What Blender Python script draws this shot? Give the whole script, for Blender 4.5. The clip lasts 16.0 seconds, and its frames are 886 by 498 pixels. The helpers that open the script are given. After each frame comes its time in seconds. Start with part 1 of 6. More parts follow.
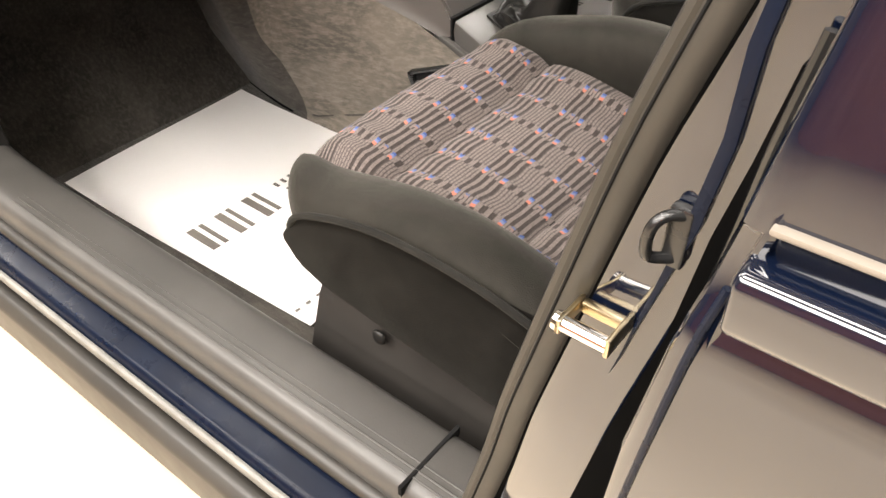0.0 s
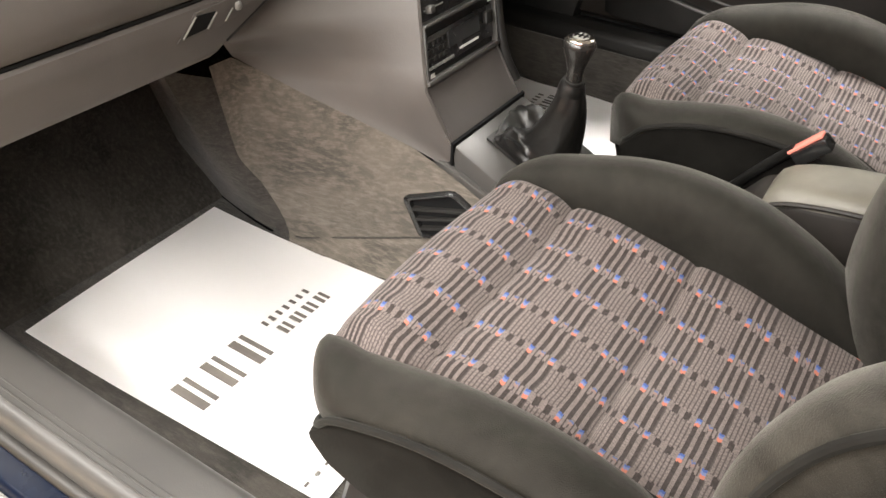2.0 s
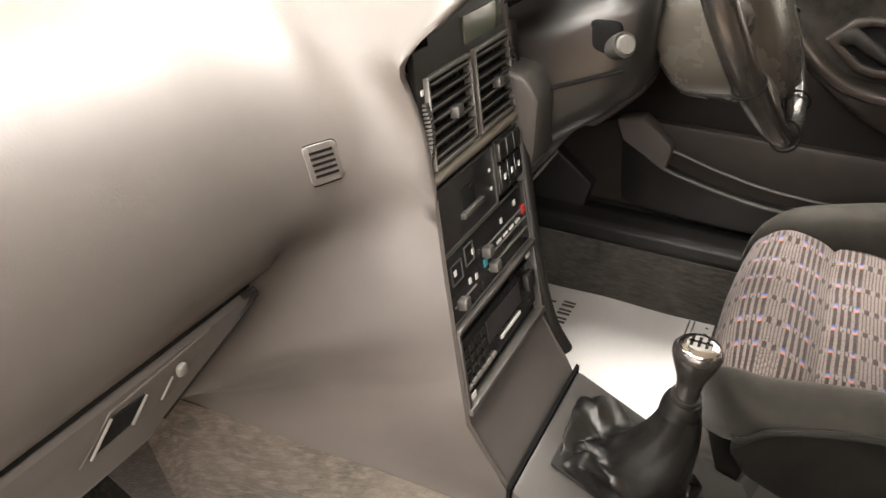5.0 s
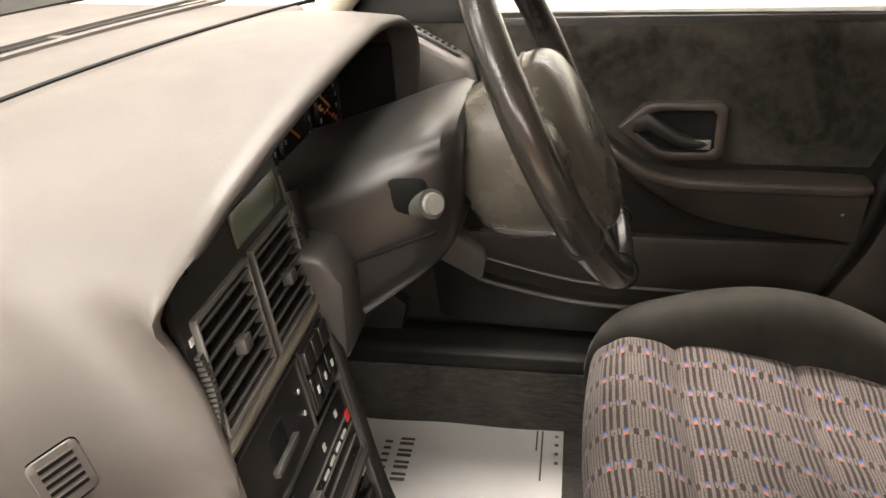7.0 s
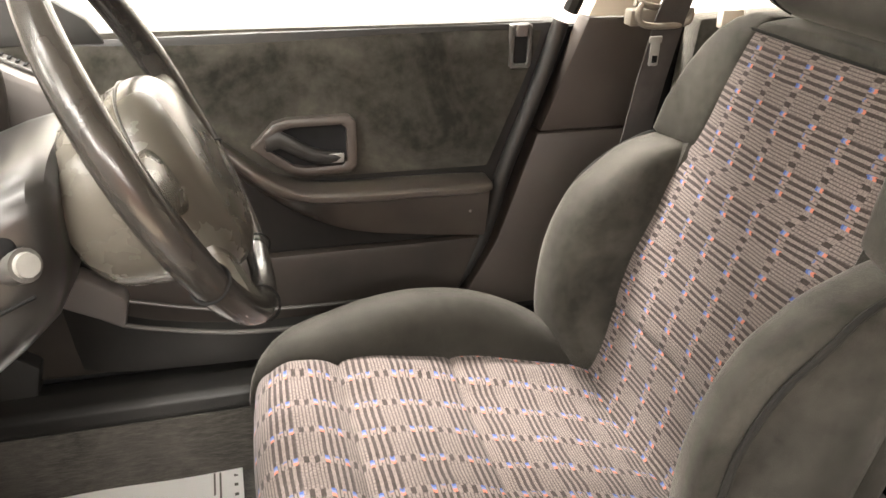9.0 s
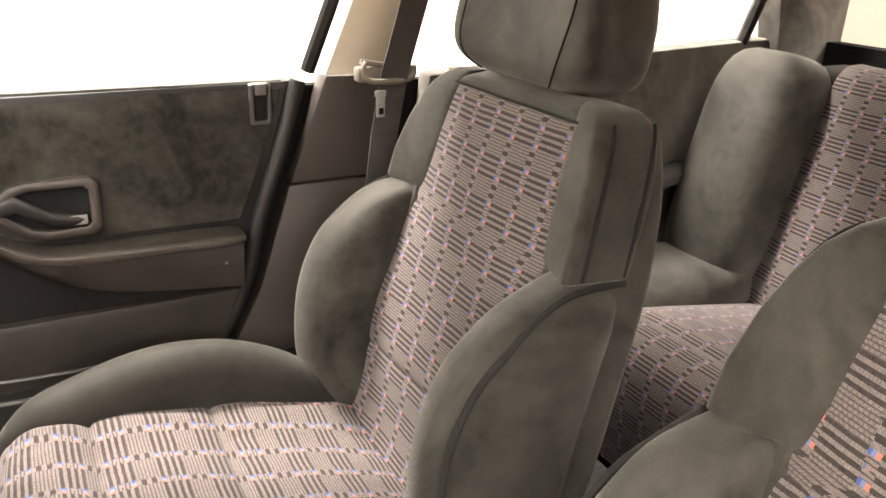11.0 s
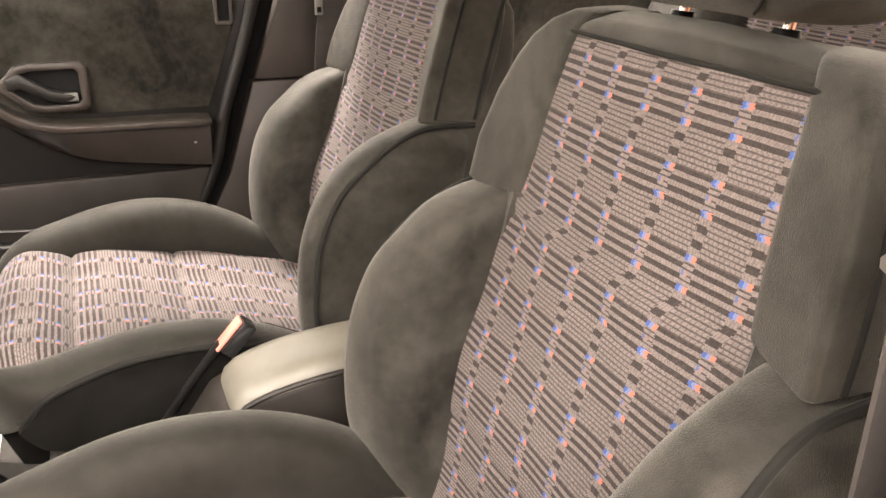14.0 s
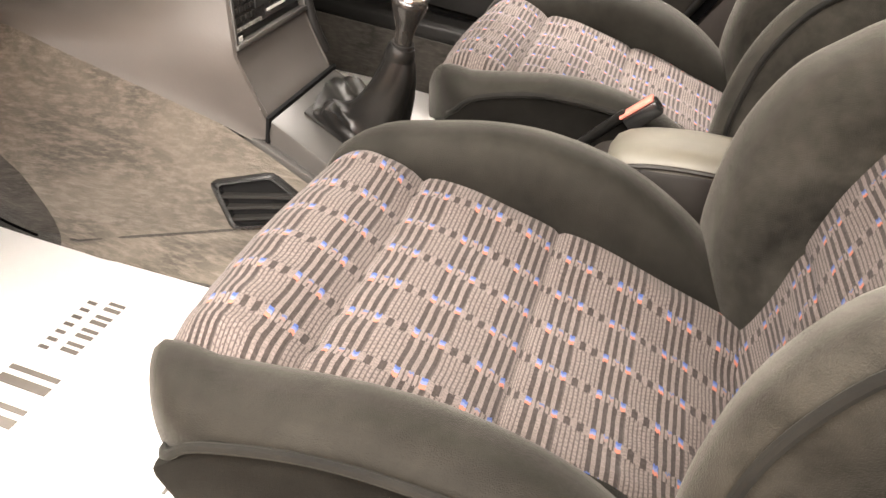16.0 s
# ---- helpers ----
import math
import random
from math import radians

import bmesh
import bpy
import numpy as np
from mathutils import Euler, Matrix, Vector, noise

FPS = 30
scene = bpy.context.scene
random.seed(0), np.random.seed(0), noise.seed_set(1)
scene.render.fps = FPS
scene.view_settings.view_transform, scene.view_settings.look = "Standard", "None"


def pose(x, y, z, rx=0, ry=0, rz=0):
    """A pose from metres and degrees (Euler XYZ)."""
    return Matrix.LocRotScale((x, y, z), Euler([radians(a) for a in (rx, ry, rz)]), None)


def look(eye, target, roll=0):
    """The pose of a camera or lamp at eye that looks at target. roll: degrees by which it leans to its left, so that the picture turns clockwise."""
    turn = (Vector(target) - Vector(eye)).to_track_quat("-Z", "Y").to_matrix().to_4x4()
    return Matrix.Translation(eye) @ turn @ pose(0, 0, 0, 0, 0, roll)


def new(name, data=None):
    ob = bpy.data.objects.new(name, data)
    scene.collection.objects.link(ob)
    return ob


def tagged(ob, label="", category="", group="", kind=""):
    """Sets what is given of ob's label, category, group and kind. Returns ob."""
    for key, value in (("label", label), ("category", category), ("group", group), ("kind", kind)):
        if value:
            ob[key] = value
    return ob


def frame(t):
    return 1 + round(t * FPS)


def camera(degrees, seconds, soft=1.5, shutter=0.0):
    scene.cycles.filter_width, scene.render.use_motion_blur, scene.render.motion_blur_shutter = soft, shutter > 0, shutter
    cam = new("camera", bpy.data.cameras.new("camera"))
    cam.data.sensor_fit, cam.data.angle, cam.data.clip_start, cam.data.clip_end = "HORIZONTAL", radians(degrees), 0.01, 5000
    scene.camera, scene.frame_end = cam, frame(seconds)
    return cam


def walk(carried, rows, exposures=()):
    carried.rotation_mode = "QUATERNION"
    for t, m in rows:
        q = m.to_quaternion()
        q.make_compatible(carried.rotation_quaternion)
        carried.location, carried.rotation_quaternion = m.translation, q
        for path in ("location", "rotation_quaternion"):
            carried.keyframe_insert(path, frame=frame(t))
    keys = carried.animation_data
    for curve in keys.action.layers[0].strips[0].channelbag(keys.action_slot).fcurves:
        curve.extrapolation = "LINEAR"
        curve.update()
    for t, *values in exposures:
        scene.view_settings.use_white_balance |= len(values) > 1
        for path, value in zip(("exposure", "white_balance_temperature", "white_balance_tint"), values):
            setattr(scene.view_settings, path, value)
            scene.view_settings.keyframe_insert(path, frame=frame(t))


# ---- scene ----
cam = camera(58.83, 16.0)
PATH = [
    (0, (0.229, -1.044, 1.045), (-0.722, 0.164, -0.234), 0.0),
    (0.5, (0.215, -1.025, 1.05), (-0.725, 0.198, -0.223), 0.7),
    (1, (0.165, -1.022, 1.067), (-0.775, 0.23, -0.178), 2.1),
    (1.5, (0.0849, -1.0061, 1.1007), (-0.3647, -0.3601, 0.4838), 2.1),
    (2, (0.0412, -0.9818, 1.1101), (-0.3817, -0.3027, 0.5101), 2.13),
    (2.5, (-0.0302, -0.9159, 1.1017), (-0.4306, -0.214, 0.5127), 2.82),
    (3, (-0.0893, -0.8366, 1.1143), (-0.4986, -0.1345, 0.5316), 3.02),
    (3.5, (-0.1383, -0.7961, 1.1213), (-0.5621, -0.0848, 0.5605), 2.37),
    (4, (-0.1981, -0.7454, 1.1221), (-0.6166, -0.0181, 0.5781), 1.44),
    (4.2, (-0.2203, -0.7282, 1.1261), (-0.6339, 0.0088, 0.5916), 1.07),
    (6.3, (-0.4031, -0.4665, 1.1782), (-0.667, 0.3758, 0.7082), -0.64),
    (6.5, (-0.4032, -0.4511, 1.1856), (-0.6368, 0.4031, 0.7211), -1.25),
    (7, (-0.3945, -0.4219, 1.1981), (-0.5507, 0.4534, 0.7403), -2.34),
    (7.5, (-0.3934, -0.3979, 1.1991), (-0.4426, 0.4879, 0.7376), -2.25),
    (8, (-0.3754, -0.393, 1.1912), (-0.3224, 0.488, 0.7211), -1.95),
    (8.5, (-0.3469, -0.3851, 1.194), (-0.1986, 0.4825, 0.7192), -0.53),
    (9, (-0.3524, -0.3814, 1.204), (-0.1063, 0.4752, 0.7505), 1.52),
    (9.5, (-0.3454, -0.3883, 1.2141), (-0.0296, 0.4649, 0.799), 2.68),
    (10, (-0.3329, -0.4055, 1.2214), (0.0483, 0.4333, 0.8327), 3.22),
    (10.2, (-0.3216, -0.4163, 1.2165), (0.0818, 0.4143, 0.8325), 3.3),
    (12.3, (-0.1984, -0.6775, 1.2074), (0.3116, 0.0927, 0.8243), -0.67),
    (12.5, (-0.1924, -0.7017, 1.2102), (0.3191, 0.0635, 0.8193), -1.66),
    (13, (-0.1807, -0.7467, 1.2017), (0.3312, 0.0165, 0.8073), -2.55),
    (13.5, (-0.1654, -0.8003, 1.1584), (0.2943, 0.0018, 0.7773), -0.98),
    (14, (-0.1653, -0.8563, 1.1157), (0.2137, -0.0187, 0.7221), 1.41),
    (14.5, (-0.183, -0.9179, 1.0868), (0.1277, -0.0599, 0.6778), 5.26),
    (15, (-0.1838, -0.9306, 1.0473), (0.0117, -0.0582, 0.5994), 7.94),
    (15.5, (-0.1297, -0.9295, 1.0134), (-0.103, -0.0641, 0.513), 10.43),
    (16, (-0.0843, -0.9561, 0.999), (-0.2325, -0.1409, 0.4392), 10.78),
]
walk(cam, [(t, look(eye, target, roll)) for t, eye, target, roll in PATH], [(0, -0.58, 6450, 10), (1, -0.48, 6450, 10), (2, -0.48, 6250, 9), (3, -0.36, 6150, 9), (4, -0.05, 6300, 10), (6.5, -1.03, 6700, 11), (7, -0.85, 6650, 11), (7.5, -0.62, 6650, 11), (8.5, 0.16, 6450, 10), (9.5, 0.3, 6550, 10), (10.2, 0.22, 6550, 10), (12.5, 0.44, 6700, 14), (14, 0.3, 6700, 14), (15, 0.22, 6700, 14), (16, 0.06, 6650, 12)])

# ---- world, lamps, exposure ----
world = bpy.data.worlds.new("showroom_air")
scene.world = world
world.use_nodes = True
world.node_tree.nodes["Background"].inputs[0].default_value = (1.0, 0.95, 0.90, 1)
world.node_tree.nodes["Background"].inputs[1].default_value = 0.35


def lamp(name, x, y, z, sx, sy, watts, colour, target=None):
    d = bpy.data.lights.new(name, "AREA")
    d.shape, d.size, d.size_y, d.energy, d.color = "RECTANGLE", sx, sy, watts, colour
    ob = new(name, d)
    ob.matrix_world = look((x, y, z), target) if target else pose(x, y, z)
    return ob


WARM = (1.0, 0.93, 0.86)
lamp("ceiling_lamp", -1.0, -3.2, 3.30, 6.0, 0.8, 850, WARM, (-0.3, -0.1, 0.4))
lamp("ceiling_lamp", -0.4, -6.0, 3.30, 6.0, 0.8, 600, WARM, (0.0, 0.3, 0.8))
lamp("ceiling_lamp", -0.1, -1.8, 3.42, 3.0, 0.6, 330, WARM)
lamp("ceiling_lamp", -1.35, -0.3, 3.38, 0.8, 2.4, 230, WARM, (-0.5, 0.0, 0.7))
lamp("ceiling_lamp", -4.2, -0.6, 3.15, 1.2, 2.8, 260, WARM, (0.2, -0.1, 0.9))
lamp("ceiling_lamp", -0.45, 1.64, 3.42, 1.4, 0.5, 590, WARM)
lamp("ceiling_lamp", 0.2, 3.6, 3.42, 4.0, 0.5, 220, WARM)
lamp("ceiling_lamp", 3.2, -0.6, 3.42, 1.2, 2.4, 300, WARM)

# ---- materials ----
MATS = {}


def nodes_of(name):
    m = bpy.data.materials.new(name)
    m.use_nodes = True
    nt = m.node_tree
    return m, nt, nt.nodes["Principled BSDF"]


def link(nt, a, b):
    nt.links.new(a, b)


def noise_node(nt, scale, detail=4.0, rough=0.55, src=None):
    n = nt.nodes.new("ShaderNodeTexNoise")
    n.inputs["Scale"].default_value = scale
    n.inputs["Detail"].default_value = detail
    n.inputs["Roughness"].default_value = rough
    if src is None:
        src = nt.nodes.new("ShaderNodeTexCoord").outputs["Object"]
    link(nt, src, n.inputs["Vector"])
    return n


def ramp(nt, fac, c0, c1, p0=0.3, p1=0.7):
    r = nt.nodes.new("ShaderNodeValToRGB")
    r.color_ramp.elements[0].position, r.color_ramp.elements[1].position = p0, p1
    r.color_ramp.elements[0].color, r.color_ramp.elements[1].color = (*c0, 1), (*c1, 1)
    link(nt, fac, r.inputs[0])
    return r.outputs[0]


def bump(nt, bsdf, height, strength, dist=0.001):
    b = nt.nodes.new("ShaderNodeBump")
    b.inputs["Strength"].default_value = strength
    b.inputs["Distance"].default_value = dist
    link(nt, height, b.inputs["Height"])
    link(nt, b.outputs[0], bsdf.inputs["Normal"])
    return b


def surface(name, c0, c1, rough, coarse=12.0, fine=600.0, strength=0.3, dist=0.0006, metal=0.0, sheen=0.0, coat=0.0, spec=0.5, rough_var=0.1):
    """Two colours mixed by coarse stains, a fine relief, and a roughness that varies a little."""
    m, nt, b = nodes_of(name)
    n1 = noise_node(nt, coarse, 5)
    n2 = noise_node(nt, fine, 2)
    col = ramp(nt, n1.outputs[0], c0, c1)
    link(nt, col, b.inputs["Base Color"])
    mr = nt.nodes.new("ShaderNodeMapRange")
    mr.inputs["To Min"].default_value, mr.inputs["To Max"].default_value = max(0.02, rough - rough_var), min(1, rough + rough_var)
    link(nt, noise_node(nt, coarse * 2.7, 4).outputs[0], mr.inputs[0])
    link(nt, mr.outputs[0], b.inputs["Roughness"])
    b.inputs["Metallic"].default_value = metal
    b.inputs["Specular IOR Level"].default_value = spec
    if sheen:
        b.inputs["Sheen Weight"].default_value = sheen
        b.inputs["Sheen Roughness"].default_value = 0.45
        b.inputs["Sheen Tint"].default_value = (0.85, 0.86, 0.75, 1)
    if coat:
        b.inputs["Coat Weight"].default_value = coat
        b.inputs["Coat Roughness"].default_value = 0.03
    if strength:
        bump(nt, b, n2.outputs[0], strength, dist)
    MATS[name] = m
    return m


def pile(name, c0, c1, sheen, spec=0.1, rough=0.95):
    """Cut-pile cloth: brushed patches, small mottling, bright only at a glancing angle."""
    m, nt, b = nodes_of(name)
    obj = nt.nodes.new("ShaderNodeTexCoord").outputs["Object"]
    big = noise_node(nt, 4.6, 6, 0.58, obj)
    big.inputs["Distortion"].default_value = 2.2
    small = noise_node(nt, 55.0, 4, 0.6, obj)
    mixn = nt.nodes.new("ShaderNodeMix")
    mixn.inputs[0].default_value = 0.34
    link(nt, big.outputs[0], mixn.inputs[2])
    link(nt, small.outputs[0], mixn.inputs[3])
    link(nt, ramp(nt, mixn.outputs[0], c0, c1, 0.36, 0.68), b.inputs["Base Color"])
    b.inputs["Roughness"].default_value = rough
    b.inputs["Specular IOR Level"].default_value = spec
    b.inputs["Specular Tint"].default_value = (1.0, 0.94, 0.82, 1)
    mr = nt.nodes.new("ShaderNodeMapRange")
    mr.inputs["To Min"].default_value, mr.inputs["To Max"].default_value = sheen * 0.25, sheen * 1.75
    link(nt, big.outputs[0], mr.inputs[0])
    link(nt, mr.outputs[0], b.inputs["Sheen Weight"])
    b.inputs["Sheen Roughness"].default_value = 0.48
    b.inputs["Sheen Tint"].default_value = (0.93, 0.89, 0.80, 1)
    fine = noise_node(nt, 900, 2, 0.6, obj)
    bump(nt, b, fine.outputs[0], 0.55, 0.0014)
    MATS[name] = m
    return m


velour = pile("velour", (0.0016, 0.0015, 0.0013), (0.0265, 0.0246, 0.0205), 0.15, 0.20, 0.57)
# darker copy of velour, with the cushion bolsters' shade in its colour
velour_shaded = pile("velour_shaded", (0.0015, 0.0014, 0.0012), (0.0100, 0.0092, 0.0076), 0.11, 0.16, 0.57)
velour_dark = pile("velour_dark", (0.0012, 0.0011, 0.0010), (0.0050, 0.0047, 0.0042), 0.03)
velour_door = pile("velour_door", (0.012, 0.0112, 0.0095), (0.066, 0.0612, 0.0506), 0.50)
piping_mat = surface("piping", (0.004, 0.0037, 0.0032), (0.009, 0.0083, 0.007), 0.85, 20, 700, 0.2, sheen=0.05, spec=0.15)
dash_mat = surface("dash_plastic", (0.056, 0.050, 0.0455), (0.072, 0.0645, 0.058), 0.5, 5, 420, 0.22, 0.0006, spec=0.36)
dash_low = surface("dash_low_plastic", (0.062, 0.056, 0.052), (0.080, 0.072, 0.067), 0.58, 5, 420, 0.22, 0.0006, spec=0.35)
dark_plastic = surface("dark_plastic", (0.0075, 0.0072, 0.0066), (0.0135, 0.0128, 0.0117), 0.45, 10, 500, 0.2, 0.0004, spec=0.24)
slat_grey = surface("slat_grey", (0.058, 0.055, 0.050), (0.082, 0.078, 0.071), 0.36, 8, 500, 0.15, 0.0004)
trim_plastic = surface("trim_plastic", (0.034, 0.0325, 0.030), (0.050, 0.0475, 0.044), 0.38, 8, 500, 0.2, 0.0005, spec=0.4)
post_brown = surface("post_brown", (0.024, 0.0195, 0.0165), (0.036, 0.0295, 0.025), 0.5, 8, 500, 0.2, 0.0005, spec=0.4)
base_plastic = surface("base_plastic", (0.017, 0.0155, 0.014), (0.027, 0.0246, 0.0222), 0.42, 8, 600, 0.15, 0.0004, spec=0.4)
black_gloss = surface("black_gloss", (0.006, 0.006, 0.006), (0.012, 0.012, 0.012), 0.25, 10, 300, 0.0)
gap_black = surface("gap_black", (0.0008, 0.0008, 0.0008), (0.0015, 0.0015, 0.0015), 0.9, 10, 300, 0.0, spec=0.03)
strip_gold = surface("strip_cream", (0.12, 0.105, 0.085), (0.16, 0.14, 0.115), 0.4, 20, 300, 0.0)
arm_plastic = surface("arm_plastic", (0.019, 0.0160, 0.0137), (0.032, 0.0270, 0.0222), 0.32, 14, 500, 0.15, 0.0004, spec=0.5)
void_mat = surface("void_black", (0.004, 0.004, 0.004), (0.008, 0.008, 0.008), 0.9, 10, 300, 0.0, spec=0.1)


def brushed_carpet(name, c0, c1, c2):
    """Short needle-felt: brushed streaks along the car, pale worn patches, a fuzzy relief."""
    m, nt, b = nodes_of(name)
    obj = nt.nodes.new("ShaderNodeTexCoord").outputs["Object"]
    sc = nt.nodes.new("ShaderNodeVectorMath")
    sc.operation = "MULTIPLY"
    sc.inputs[1].default_value = (0.22, 1.0, 1.0)
    link(nt, obj, sc.inputs[0])
    streak = noise_node(nt, 150, 4, 0.65, sc.outputs[0])
    patch = noise_node(nt, 9, 5, 0.6, obj)
    patch.inputs["Distortion"].default_value = 1.2
    base = nt.nodes.new("ShaderNodeMix")
    base.data_type = "RGBA"
    link(nt, ramp(nt, patch.outputs[0], (0, 0, 0), (1, 1, 1), 0.36, 0.66), base.inputs[0])
    base.inputs[6].default_value, base.inputs[7].default_value = (*c0, 1), (*c1, 1)
    top = nt.nodes.new("ShaderNodeMix")
    top.data_type = "RGBA"
    link(nt, ramp(nt, streak.outputs[0], (0, 0, 0), (0.75, 0.75, 0.75), 0.45, 0.72), top.inputs[0])
    link(nt, base.outputs[2], top.inputs[6])
    top.inputs[7].default_value = (*c2, 1)
    link(nt, top.outputs[2], b.inputs["Base Color"])
    b.inputs["Roughness"].default_value = 0.95
    b.inputs["Specular IOR Level"].default_value = 0.08
    b.inputs["Sheen Weight"].default_value = 0.12
    b.inputs["Sheen Roughness"].default_value = 0.5
    bump(nt, b, noise_node(nt, 420, 3, 0.7, sc.outputs[0]).outputs[0], 0.7, 0.003)
    MATS[name] = m
    return m


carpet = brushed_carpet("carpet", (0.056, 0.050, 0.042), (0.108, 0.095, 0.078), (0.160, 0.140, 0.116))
# darker copy of carpet: the footwell's shade is put into the colour
carpet_shaded = brushed_carpet("carpet_shaded", (0.022, 0.0202, 0.0175), (0.044, 0.0395, 0.034), (0.070, 0.063, 0.054))
rubber = surface("rubber_seal", (0.010, 0.0090, 0.0072), (0.019, 0.0170, 0.0137), 0.50, 9, 500, 0.1, 0.0004)
sill_paint = surface("sill_paint", (0.0012, 0.0030, 0.0090), (0.0022, 0.0050, 0.0135), 0.30, 14, 300, 0.05, 0.0003, spec=0.12, rough_var=0.14)
column_plastic = surface("column_plastic", (0.009, 0.0086, 0.0080), (0.0145, 0.0138, 0.0128), 0.33, 10, 480, 0.05, 0.0002, spec=0.5, rough_var=0.01)
navy = surface("navy_paint", (0.0014, 0.0028, 0.0080), (0.0020, 0.0038, 0.0105), 0.05, 6, 300, 0.0, coat=1.0, rough_var=0.02)
chrome = surface("chrome", (0.75, 0.73, 0.70), (0.82, 0.80, 0.77), 0.10, 8, 300, 0.0, metal=1.0, rough_var=0.04)
zinc = surface("zinc_plate", (0.38, 0.29, 0.14), (0.50, 0.44, 0.34), 0.3, 30, 300, 0.1, metal=1.0)
leather = surface("leather_black", (0.004, 0.0038, 0.0035), (0.009, 0.0085, 0.0075), 0.38, 18, 380, 0.3, 0.0005, spec=0.4)
gaiter_leather = surface("gaiter_leather", (0.003, 0.0028, 0.0026), (0.008, 0.0075, 0.0066), 0.33, 18, 60, 0.4, 0.002, spec=0.36, rough_var=0.06)
wheel_leather = surface("wheel_leather", (0.012, 0.011, 0.010), (0.020, 0.018, 0.016), 0.22, 20, 420, 0.06, 0.0002, rough_var=0.05)
guide_grey = surface("guide_grey", (0.10, 0.088, 0.070), (0.15, 0.132, 0.108), 0.45, 12, 420, 0.15, 0.0004)
handle_plastic = surface("handle_plastic", (0.020, 0.0165, 0.0145), (0.034, 0.028, 0.024), 0.45, 10, 500, 0.15, 0.0004, spec=0.3)
hub_mat = surface("hub_plastic", (0.036, 0.0331, 0.0272), (0.050, 0.0458, 0.0376), 0.27, 8, 420, 0.12, 0.0003, rough_var=0.05)
lid_mat = surface("box_lid", (0.085, 0.078, 0.061), (0.120, 0.110, 0.087), 0.5, 12, 420, 0.2, 0.0005)
box_brown = surface("box_brown", (0.010, 0.0081, 0.0066), (0.018, 0.0146, 0.0119), 0.52, 12, 420, 0.2, 0.0005, spec=0.32)
cream_trim = surface("cream_trim", (0.50, 0.45, 0.36), (0.58, 0.53, 0.43), 0.6, 6, 500, 0.15, 0.0004)
paper = surface("mat_paper", (0.88, 0.865, 0.85), (0.92, 0.905, 0.89), 0.7, 5, 200, 0.1, 0.0006)
ink = surface("ink_grey", (0.06, 0.054, 0.048), (0.11, 0.098, 0.085), 0.35, 20, 300, 0.0)
white_print = surface("white_print", (0.40, 0.395, 0.375), (0.52, 0.515, 0.49), 0.5, 20, 300, 0.0)
red_mark = surface("red_mark", (0.45, 0.02, 0.02), (0.55, 0.04, 0.03), 0.4, 20, 300, 0.0)
red_button = surface("red_button", (0.60, 0.17, 0.13), (0.70, 0.24, 0.19), 0.18, 20, 300, 0.0)
slider_mat = surface("slider_grey", (0.10, 0.098, 0.09), (0.16, 0.155, 0.142), 0.4, 30, 300, 0.0)
teal_mark = surface("teal_mark", (0.02, 0.16, 0.18), (0.03, 0.20, 0.22), 0.4, 20, 300, 0.0)
webbing = surface("webbing", (0.022, 0.018, 0.016), (0.035, 0.030, 0.027), 0.8, 30, 900, 0.6, 0.0006)
floor_mat = surface("showroom_floor", (0.52, 0.43, 0.31), (0.62, 0.52, 0.385), 0.35, 1.2, 90, 0.1, 0.001)
wall_beige = surface("showroom_beige", (0.24, 0.22, 0.19), (0.30, 0.275, 0.24), 0.8, 1.5, 120, 0.1, 0.001)
wall_white = surface("showroom_white", (0.80, 0.79, 0.77), (0.86, 0.85, 0.83), 0.8, 1.5, 120, 0.1, 0.001)
wall_brown = surface("showroom_brown", (0.46, 0.18, 0.11), (0.54, 0.24, 0.155), 0.7, 1.5, 120, 0.1, 0.001)
ceil_mat = surface("showroom_ceiling", (0.30, 0.29, 0.27), (0.36, 0.35, 0.33), 0.9, 1.5, 120, 0.1, 0.001)
headliner_mat = surface("headliner", (0.46, 0.44, 0.39), (0.54, 0.51, 0.46), 0.95, 8, 500, 0.3, 0.0006)
gauge_mat = surface("gauge_face", (0.012, 0.012, 0.012), (0.02, 0.02, 0.02), 0.3, 20, 300, 0.0)
orange_mark = surface("orange_mark", (0.55, 0.14, 0.03), (0.65, 0.20, 0.05), 0.4, 20, 300, 0.0)

glass = bpy.data.materials.new("glass")
glass.use_nodes = True
gb = glass.node_tree.nodes["Principled BSDF"]
gb.inputs["Transmission Weight"].default_value = 1.0
gb.inputs["Roughness"].default_value = 0.0
gb.inputs["IOR"].default_value = 1.05
gb.inputs["Base Color"].default_value = (0.93, 0.96, 0.95, 1)


